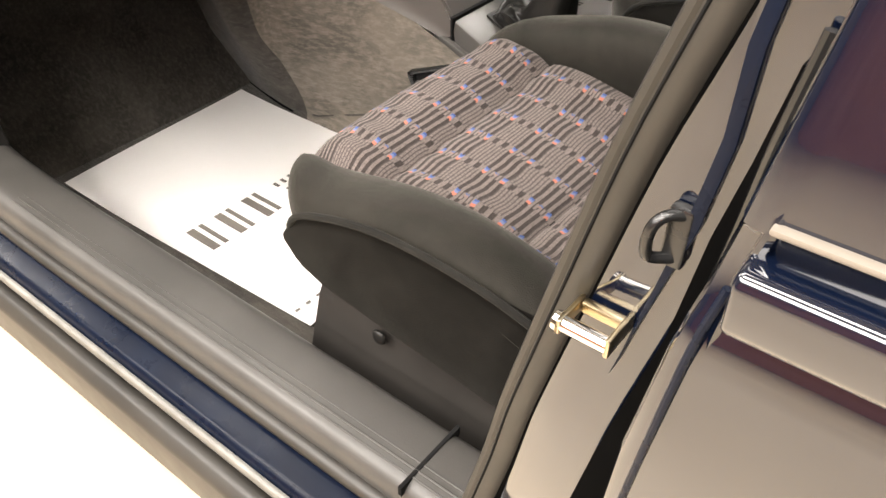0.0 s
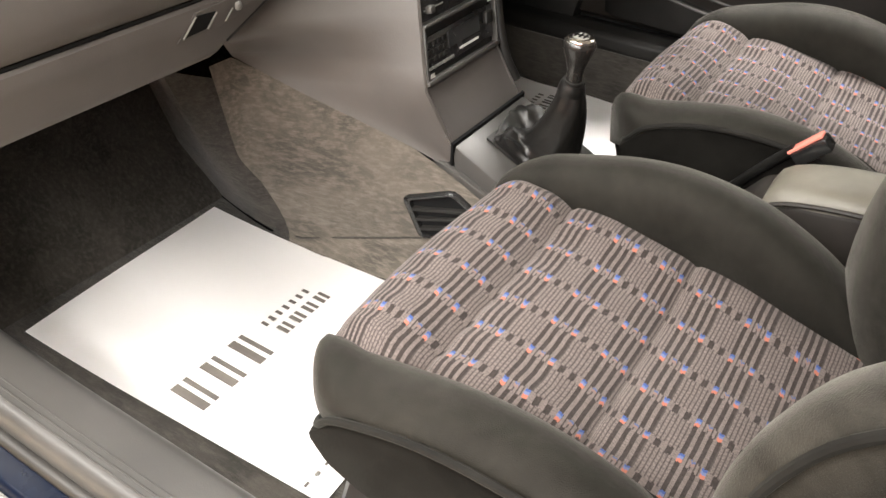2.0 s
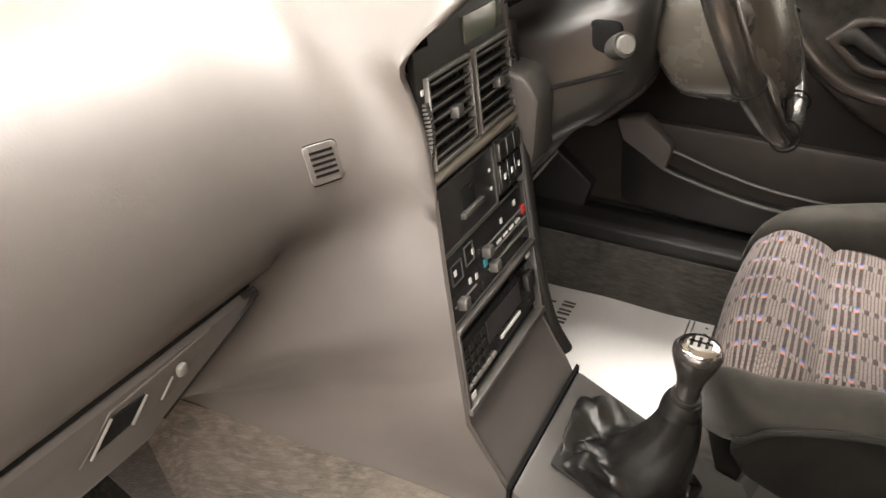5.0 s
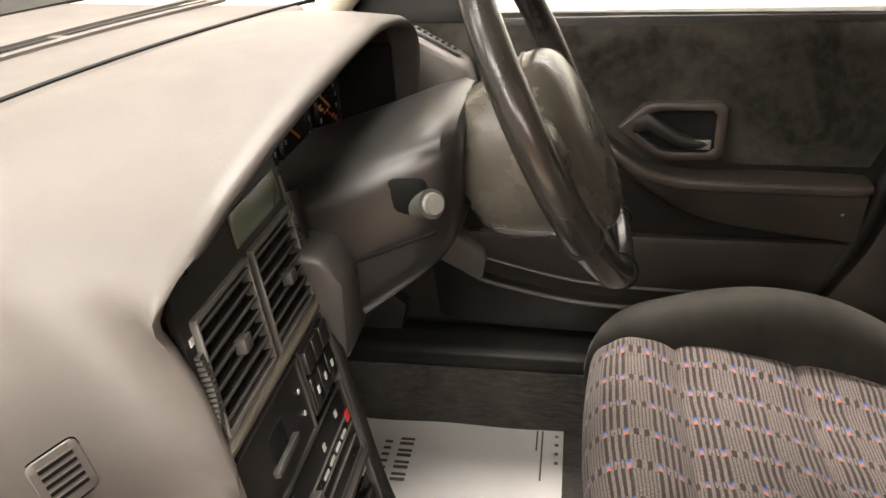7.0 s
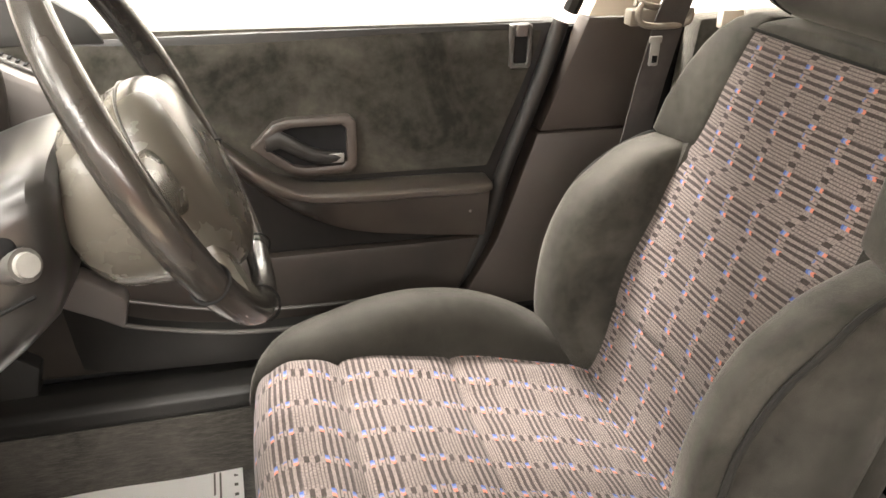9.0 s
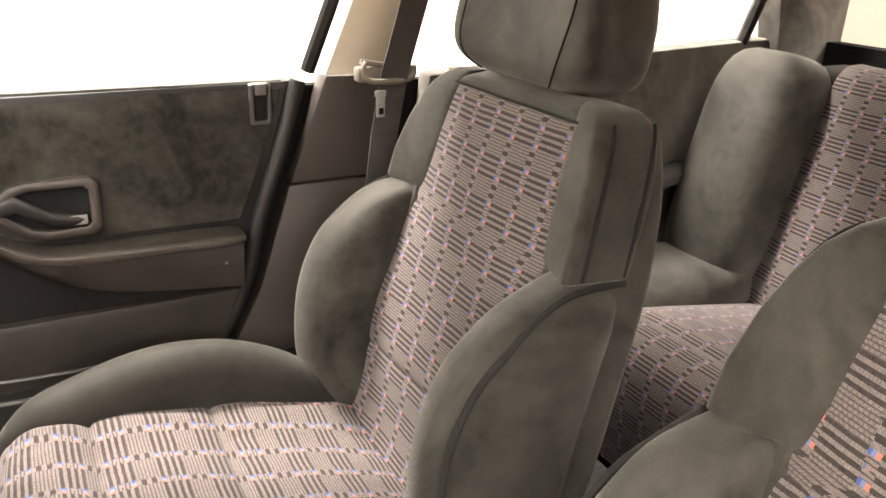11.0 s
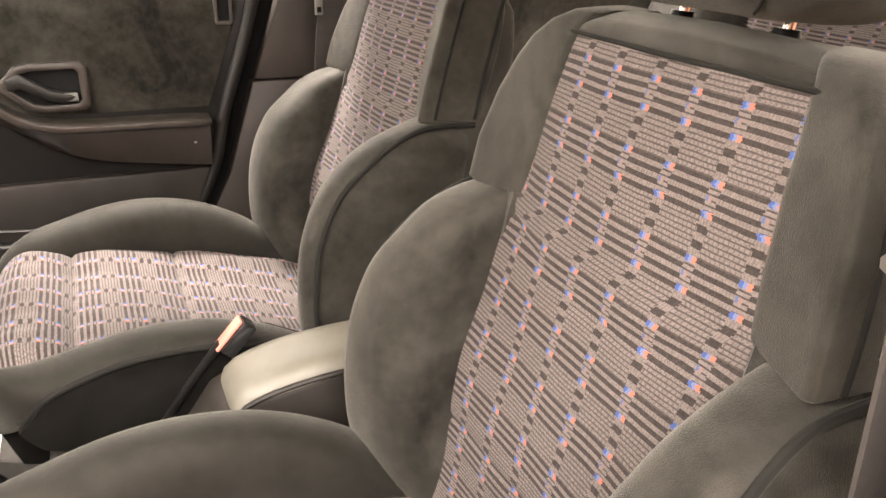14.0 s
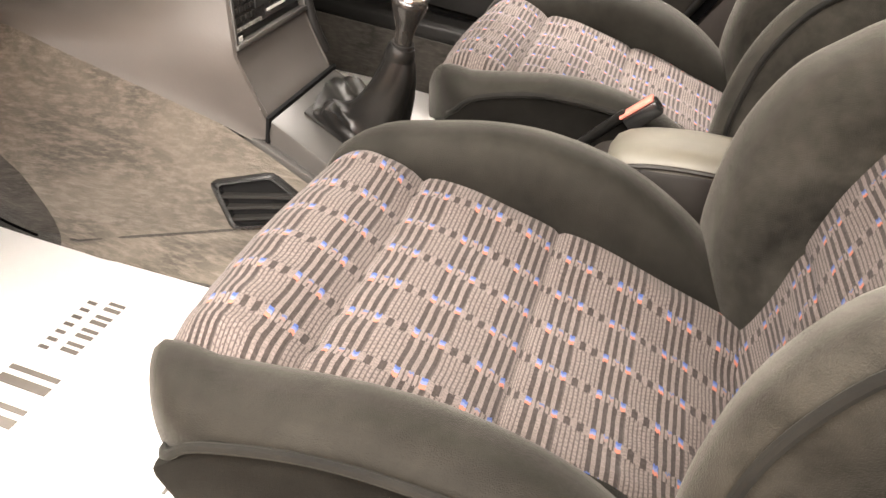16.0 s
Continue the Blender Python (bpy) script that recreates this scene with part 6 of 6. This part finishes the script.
def front_seat(cy, lean, label, shift=0.0, pattern=(0.0, 0.0), head=1.139):
    seat = empty("front_seat", label, "car seat", "front seats", at=(0, cy, 0))

    def P(x, z):
        """A point of the backrest, leaned about the cushion's rear and moved along the runner."""
        dx, dz = x - 0.12, z - 0.45
        a = radians(lean)
        return 0.12 + dx * math.cos(a) + dz * math.sin(a) + shift, 0.45 - dx * math.sin(a) + dz * math.cos(a)

    # cushion centre
    line = spline(PC, 90)
    rows, uvs, s = [], [], 0.0
    for i, (x, z) in enumerate(line):
        if i:
            s += math.hypot(x - line[i - 1][0], z - line[i - 1][1])
        hw = 0.182 + 0.006 * min(1, max(0, (x + 0.36) / 0.1)) 
        row, uv = [], []
        for k in range(41):
            v = -1 + 2 * k / 40
            sink = 0.016 * (1 - v * v) * min(1, max(0, (x + 0.25) / 0.2))
            lump = 0.0025 * math.sin(26 * v) * math.sin(s * 34) * (0.4 + 0.6 * abs(v))
            edge = (0.006 + 0.016 * (1 - smooth01((x + 0.32) / 0.07))) * max(0, abs(v) - 0.86) ** 1.2 / 0.14 ** 1.2
            lift = 0.009 * smooth01((v - 0.45) / 0.4) * smooth01((x + 0.40) / 0.08)
            row.append((x + shift + 0.012 * v * v * (1 - smooth01((x + 0.375) / 0.07)), v * hw, z - sink + lump + lift - edge * (0.2 + 0.8 * smooth01((x + 0.385) / 0.03))))
            rear = smooth01((x + 0.100) / 0.012)
            uv.append(((v * hw + 0.5) * 0.911 + 0.0208 + pattern[0] + rear * (0.0065 + 0.045 * (x + 0.09)), s * 0.935 - 0.0099 + rear * 0.0075))
        rows.append(row)
        uvs.append(uv)
    part("cushion_centre", grid(rows, uvs=uvs), fabric, seat, "striped woven fabric cushion centre")
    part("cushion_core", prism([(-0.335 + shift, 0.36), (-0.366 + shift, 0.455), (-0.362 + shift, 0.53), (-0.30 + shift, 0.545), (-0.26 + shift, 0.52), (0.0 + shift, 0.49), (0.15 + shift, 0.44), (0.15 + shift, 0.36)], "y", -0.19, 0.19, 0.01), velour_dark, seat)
    # cushion bolsters, side skirts, piping, valance
    for sg in (-1, 1):
        st = []
        for x, z, vv, ha, hb, tilt in spline([(-0.378, 0.492, 0.178, 0.020, 0.030, 0.45), (-0.362, 0.515, 0.192, 0.040, 0.046, 0.42), (-0.325, 0.535, 0.203, 0.048, 0.054, 0.30), (-0.26, 0.548, 0.208, 0.050, 0.060, 0.15), (-0.19, 0.560, 0.210, 0.050, 0.064, 0.0), (-0.12, 0.562, 0.211, 0.050, 0.066, 0.0), (-0.04, 0.548, 0.212, 0.050, 0.066, 0.0), (0.04, 0.515, 0.212, 0.050, 0.062, 0.0), (0.11, 0.468, 0.212, 0.050, 0.055, 0.0), (0.17, 0.42, 0.212, 0.045, 0.045, 0.0)], 34):
            A = Vector((tilt, sg, 0)).normalized()
            worn = 0.034 * min(1, max(0, (x + 0.378) / 0.07)) if sg < 0 else 0.0
            z, hb, vv = z - worn * 0.35, hb - worn * 0.65, vv + 0.008
            st.append(((x + shift, sg * vv, z), ha - 0.004, hb, A, Vector((-0.12, 0, 1)).normalized()))
        part("cushion_bolster", sweep(st, 28, 0.88), velour_shaded, seat, "plump velour bolster, shade in its colour")
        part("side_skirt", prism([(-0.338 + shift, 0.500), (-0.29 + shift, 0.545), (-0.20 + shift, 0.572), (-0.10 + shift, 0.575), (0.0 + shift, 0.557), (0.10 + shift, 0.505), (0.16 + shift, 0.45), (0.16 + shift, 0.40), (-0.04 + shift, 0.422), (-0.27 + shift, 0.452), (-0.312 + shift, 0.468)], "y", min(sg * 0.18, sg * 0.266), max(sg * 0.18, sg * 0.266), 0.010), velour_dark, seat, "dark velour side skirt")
        part("piping", tube([(-0.330 + shift, sg * 0.205, 0.500), (-0.334 + shift, sg * 0.240, 0.502), (-0.322 + shift, sg * 0.258, 0.515), (-0.29 + shift, sg * 0.266, 0.548), (-0.20 + shift, sg * 0.267, 0.576), (-0.10 + shift, sg * 0.267, 0.579), (0.0 + shift, sg * 0.267, 0.561), (0.10 + shift, sg * 0.267, 0.510), (0.16 + shift, sg * 0.266, 0.455)], 0.0042, 44, 8), piping_mat, seat)
        val = []
        for z, o, xf in ((0.468, 0.236, -0.300), (0.455, 0.246, -0.305), (0.42, 0.253, -0.312), (0.38, 0.256, -0.320), (0.345, 0.262, -0.325), (0.318, 0.272, -0.322), (0.300, 0.274, -0.312), (0.288, 0.268, -0.300)):
            val.append([(xf + shift + 0.0, sg * (o - 0.10), z), (xf + shift + 0.002, sg * (o - 0.02), z), (xf + shift + 0.014, sg * (o - 0.003), z)] + [(x + shift, sg * o, z - 0.10 * (x + 0.29) * max(0, (z - 0.36) / 0.1)) for x in (-0.27, -0.18, -0.08, 0.04, 0.16, 0.24)])
        part("valance", grid(val), base_plastic, seat, "grey plastic seat base cover")
        part("bolt", blob(-0.194 + shift, sg * 0.262, 0.425, 0.009, 0.004, 0.009, 0.7, 1, 8), dark_plastic, seat)
    part("base_core", box(-0.29 + shift, 0.22 + shift, -0.225, 0.225, 0.283, 0.44), void_mat, seat)
    # backrest centre
    line = spline(PB, 80)
    rows, uvs, s = [], [], 0.31
    for i, (x, z) in enumerate(line):
        if i:
            s += math.hypot(x - line[i - 1][0], z - line[i - 1][1])
        hw = 0.187 - 0.031 * min(1, max(0, (z - 0.62) / 0.40))
        row, uv = [], []
        for k in range(37):
            v = -1 + 2 * k / 36
            curve = 0.026 * v * v * math.exp(-((z - 0.88) / 0.12) ** 2) - 0.014 * v * v * smooth01((0.76 - z) / 0.1) + 0.002 * math.cos(v * 8) * math.sin(s * 30)
            lumbar = -0.010 * math.exp(-((z - 0.62) / 0.08) ** 2)
            seam = 0.003 * math.exp(-((z - 0.835 + 0.03 * (1 - v * v)) / 0.006) ** 2) + 0.004 * math.exp(-((z - 0.60) / 0.006) ** 2)
            px, pz = P(x + curve * 0.6 + lumbar + seam, z)
            row.append((px, v * hw, pz))
            low = smooth01((0.852 - z) / 0.010)
            uv.append(((v * hw) * (1 - 0.07 * low) + 0.5 - 0.0018 - 0.0185 * low + pattern[1], s + 0.0168 + 0.0015 * low))
        rows.append(row)
        uvs.append(uv)
    part("backrest_centre", grid(rows, uvs=uvs), fabric, seat, "striped woven fabric backrest centre")
    N = Vector((-math.cos(radians(12 + lean)), 0, math.sin(radians(12 + lean)) * 0.6)).normalized()
    for sg in (-1, 1):
        st = []
        for z, reach, vv, ha in spline([(0.455, 0.030, 0.203, 0.040), (0.50, 0.068, 0.206, 0.052), (0.56, 0.098, 0.208, 0.056), (0.63, 0.112, 0.209, 0.055), (0.69, 0.112, 0.210, 0.053), (0.75, 0.098, 0.211, 0.051), (0.79, 0.072, 0.211, 0.048), (0.82, 0.050, 0.208, 0.044), (0.842, 0.022, 0.203, 0.038), (0.856, -0.010, 0.198, 0.030), (0.862, -0.04, 0.196, 0.024)], 34):
            px, pz = P(pbx(z), z)
            if sg < 0:
                reach += 0.024 * smooth01((z - 0.46) / 0.08) * smooth01((0.85 - z) / 0.06)
            mid, half = (reach - 0.09) / 2, (reach + 0.09) / 2
            c = Vector((px, sg * vv, pz)) + N * mid
            st.append((c + Vector((0, sg * 0.006, 0)), ha, half, Vector((-0.30, sg, 0)).normalized(), N))
        part("back_bolster", sweep(st, 36, 0.66), velour, seat, "plump grey-green velour bolster")
        # upper wing: a crisp slab with a flat underside
        rows = []
        for z, xi, vi, xo, vo, depth, sc in ((0.856, 0.219, 0.163, 0.200, 0.222, 0.060, 1.0), (0.852, 0.221, 0.155, 0.194, 0.231, 0.085, 1.0), (0.856, 0.221, 0.152, 0.191, 0.235, 0.092, 1.0), (0.90, 0.226, 0.149, 0.199, 0.231, 0.096, 1.0), (0.95, 0.236, 0.143, 0.214, 0.220, 0.098, 1.0), (0.985, 0.245, 0.139, 0.227, 0.208, 0.096, 1.0), (1.008, 0.251, 0.136, 0.238, 0.196, 0.092, 1.0), (1.024, 0.257, 0.131, 0.250, 0.182, 0.082, 1.0), (1.034, 0.266, 0.125, 0.264, 0.166, 0.064, 1.0), (1.037, 0.276, 0.121, 0.276, 0.152, 0.045, 1.0)):
            loop = rounded([(xi, vi), (xo, vo), (xo + depth, vo + 0.006), (xi + depth, vi - 0.02)], 0.011, 4)
            row = []
            for x, v in loop:
                px, pz = P(x, z)
                row.append((px, sg * v, pz))
            rows.append(row)
        part("shoulder_wing", grid(rows, closed=True, caps=True), velour, seat, "flat velour shoulder wing")
        for back, rad in ((0.024, 0.0022), (0.084, 0.0030)):
            pth = []
            for z, xo, vo in ((0.858, 0.191, 0.2385), (0.90, 0.199, 0.2350), (0.95, 0.214, 0.2240), (0.985, 0.227, 0.2120), (1.008, 0.238, 0.2000), (1.022, 0.248, 0.1860)):
                px, pz = P(xo + back, z)
                pth.append((px, sg * vo, pz))
            part("piping", tube(pth, rad, 26, 8), piping_mat, seat)
        pth = []
        for z, r in ((0.47, 0.030), (0.50, 0.052), (0.56, 0.082), (0.63, 0.097), (0.69, 0.098), (0.75, 0.084), (0.79, 0.058), (0.82, 0.036), (0.842, 0.010), (0.852, -0.025), (0.858, -0.07)):
            px, pz = P(pbx(z), z)
            if sg < 0:
                r += 0.024 * smooth01((z - 0.46) / 0.08) * smooth01((0.85 - z) / 0.06)
            c = Vector((px, sg * (0.262 - 0.021 * smooth01((z - 0.78) / 0.07)), pz)) + N * r
            pth.append(tuple(c))
        part("piping", tube(pth, 0.0042, 40, 8), piping_mat, seat)
    # shell behind
    st = []
    for z, hv, back, th in spline([(0.40, 0.225, 0.085, 0.05), (0.44, 0.240, 0.085, 0.060), (0.60, 0.246, 0.088, 0.062), (0.80, 0.244, 0.088, 0.060), (0.92, 0.224, 0.088, 0.052), (0.98, 0.200, 0.086, 0.046), (1.015, 0.180, 0.082, 0.038), (1.032, 0.150, 0.076, 0.024), (1.036, 0.12, 0.072, 0.012)], 26):
        px, pz = P(pbx(min(z, 1.02)) + back - 0.010, z)
        st.append(((px, 0, pz), hv, th, Vector((0, 1, 0)), -N))
    part("back_shell", sweep(st, 40, 0.32), velour, seat, "grey velour seat back")
    rows = []
    for z in np.linspace(0.47, 0.93, 12):
        rows.append([(*(lambda q: (q[0], v, q[1]))(P(pbx(z) + d, z)),) for v, d in ((-0.222, 0.010), (-0.168, 0.010), (-0.145, 0.034), (0.145, 0.034), (0.168, 0.010), (0.222, 0.010), (0.222, 0.07), (-0.222, 0.07))])
    part("back_core", grid(rows, closed=True, caps=True), velour, seat, "velour behind the fabric edge")
    # flat roll along the top, above the fabric
    rows = []
    for v in np.linspace(-0.185, 0.185, 25):
        k = abs(v) / 0.185
        drop = 0.004 * k + 0.026 * k ** 5
        row = []
        for x, z in rounded([(0.2515 + 0.004 * k, 1.014), (0.2535 + 0.006 * k, 1.0335 - drop), (0.290, 1.0425 - drop), (0.350, 1.030 - drop), (0.350, 0.975)], 0.007, 3):
            px, pz = P(x, z)
            row.append((px, v, pz))
        rows.append(row)
    part("top_roll", grid(rows, closed=True, caps=True), velour, seat, "flat velour roll along the top")
    for zz, xx, rad in ((1.0165, 0.2505, 0.0024),):
        pth = []
        for v in np.linspace(-0.15, 0.15, 9):
            k = abs(v) / 0.185
            px, pz = P(xx + 0.005 * k, zz - (0.010 * k ** 3 + 0.004 * k) * (zz > 1.02))
            pth.append((px, v, pz))
        part("piping", tube(pth, rad, 24, 8), piping_mat, seat)
    # headrest
    hx, hz = P(0.316, head)

    def hr_shape(p):
        w = p.z / 0.105
        return Vector((p.x * (1.0 - 0.22 * w) - 0.022 * (p.y / 0.16) ** 2, p.y * (1.0 - 0.07 * max(0, w) - 0.04 * max(0, -w)), p.z))

    turn = Matrix.Rotation(radians(5 + lean), 4, "Y")
    hr = part("headrest", blob(hx, 0, hz, 0.062, 0.160, 0.092, 0.50, 0.40, 36, turn, hr_shape), velour, seat, "large padded velour headrest")
    for sg in (-1, 1):
        pth = []
        for la in np.linspace(-62, 62, 17):
            c, d = math.cos(radians(la)), math.sin(radians(la))
            q = Vector((-0.0615 * sup(c, 0.50), sg * 0.118 * sup(c, 0.50), 0.0925 * sup(d, 0.50)))
            pth.append(tuple(Matrix.Translation((hx, 0, hz)) @ turn @ hr_shape(q)))
        part("seam", tube(pth, 0.0013, 30, 6), velour_dark, hr)
    for v in (-0.058, 0.058):
        a, b = P(0.306, 1.02), P(0.316, 1.08)
        part("headrest_post", tube([(a[0], v, a[1]), (b[0], v, b[1])], 0.0055, 4, 10, False), chrome, hr, "bright steel post")
        a = P(0.307, 1.037)
        part("post_guide", tube([(a[0], v, a[1] - 0.004), (a[0] + 0.001, v, a[1] + 0.006)], [0.013, 0.010], 3, 14, False), black_gloss, hr)
    return seat


front_seat(-0.357, 0.0, "passenger seat in striped woven fabric with grey-green velour bolsters")
front_seat(0.362, 3.4, "driver's seat in striped woven fabric with grey-green velour bolsters", 0.022, (0.0085, -0.0085), 1.128)

# ---- rear bench ----
bench = empty("rear_bench", "rear bench in striped woven fabric with velour edges", "rear seat", at=(0, 0.02, 0))
for c0, c1 in ((0.03, 0.50), (-0.50, -0.03)):
    rows, uvs = [], []
    prof = spline([(0.615, 0.30), (0.60, 0.40), (0.595, 0.48), (0.605, 0.535), (0.635, 0.562), (0.68, 0.570), (0.80, 0.555), (0.95, 0.53), (1.06, 0.51)], 40)
    s = 0.0
    for i, (x, z) in enumerate(prof):
        if i:
            s += math.hypot(x - prof[i - 1][0], z - prof[i - 1][1])
        ys = np.linspace(c0, c1, 16)
        rows.append([(x, y, z - 0.018 * abs((y - (c0 + c1) / 2) / (c1 - c0) * 2) ** 6 - (0.008 if abs(s - 0.36) < 0.006 else 0)) for y in ys])
        uvs.append([(y + 1, s) for y in ys])
    part("cushion_centre", grid(rows, uvs=uvs), fabric, bench, "striped woven fabric cushion")
    rows, uvs = [], []
    prof = spline([(1.04, 0.50), (1.06, 0.60), (1.09, 0.72), (1.13, 0.85), (1.17, 0.95), (1.20, 0.985), (1.25, 0.99)], 30)
    s = 0.0
    for i, (x, z) in enumerate(prof):
        if i:
            s += math.hypot(x - prof[i - 1][0], z - prof[i - 1][1])
        ys = np.linspace(c0, c1, 16)
        rows.append([(x + 0.02 * abs((y - (c0 + c1) / 2) / (c1 - c0) * 2) ** 4, y, z) for y in ys])
        uvs.append([(y + 1, s) for y in ys])
    part("backrest_centre", grid(rows, uvs=uvs), fabric, bench, "striped woven fabric backrest")
part("cushion_middle", blob(0.82, 0.0, 0.45, 0.24, 0.055, 0.115, 0.4, 0.4, 14), velour, bench, "puckered velour cushion middle")
part("back_middle", blob(1.15, 0.0, 0.74, 0.07, 0.05, 0.25, 0.4, 0.4, 12, Matrix.Rotation(radians(14), 4, "Y")), velour, bench)
for y in (0.60, -0.62):
    part("cushion_side", blob(0.86, y, 0.47, 0.25, 0.12, 0.115, 0.45, 0.45, 14), velour, bench, "velour bench end")
    part("back_side", blob(1.10, y, 0.76, 0.10, 0.115, 0.25, 0.5, 0.6, 14, Matrix.Rotation(radians(14), 4, "Y")), velour, bench, "velour back bolster")
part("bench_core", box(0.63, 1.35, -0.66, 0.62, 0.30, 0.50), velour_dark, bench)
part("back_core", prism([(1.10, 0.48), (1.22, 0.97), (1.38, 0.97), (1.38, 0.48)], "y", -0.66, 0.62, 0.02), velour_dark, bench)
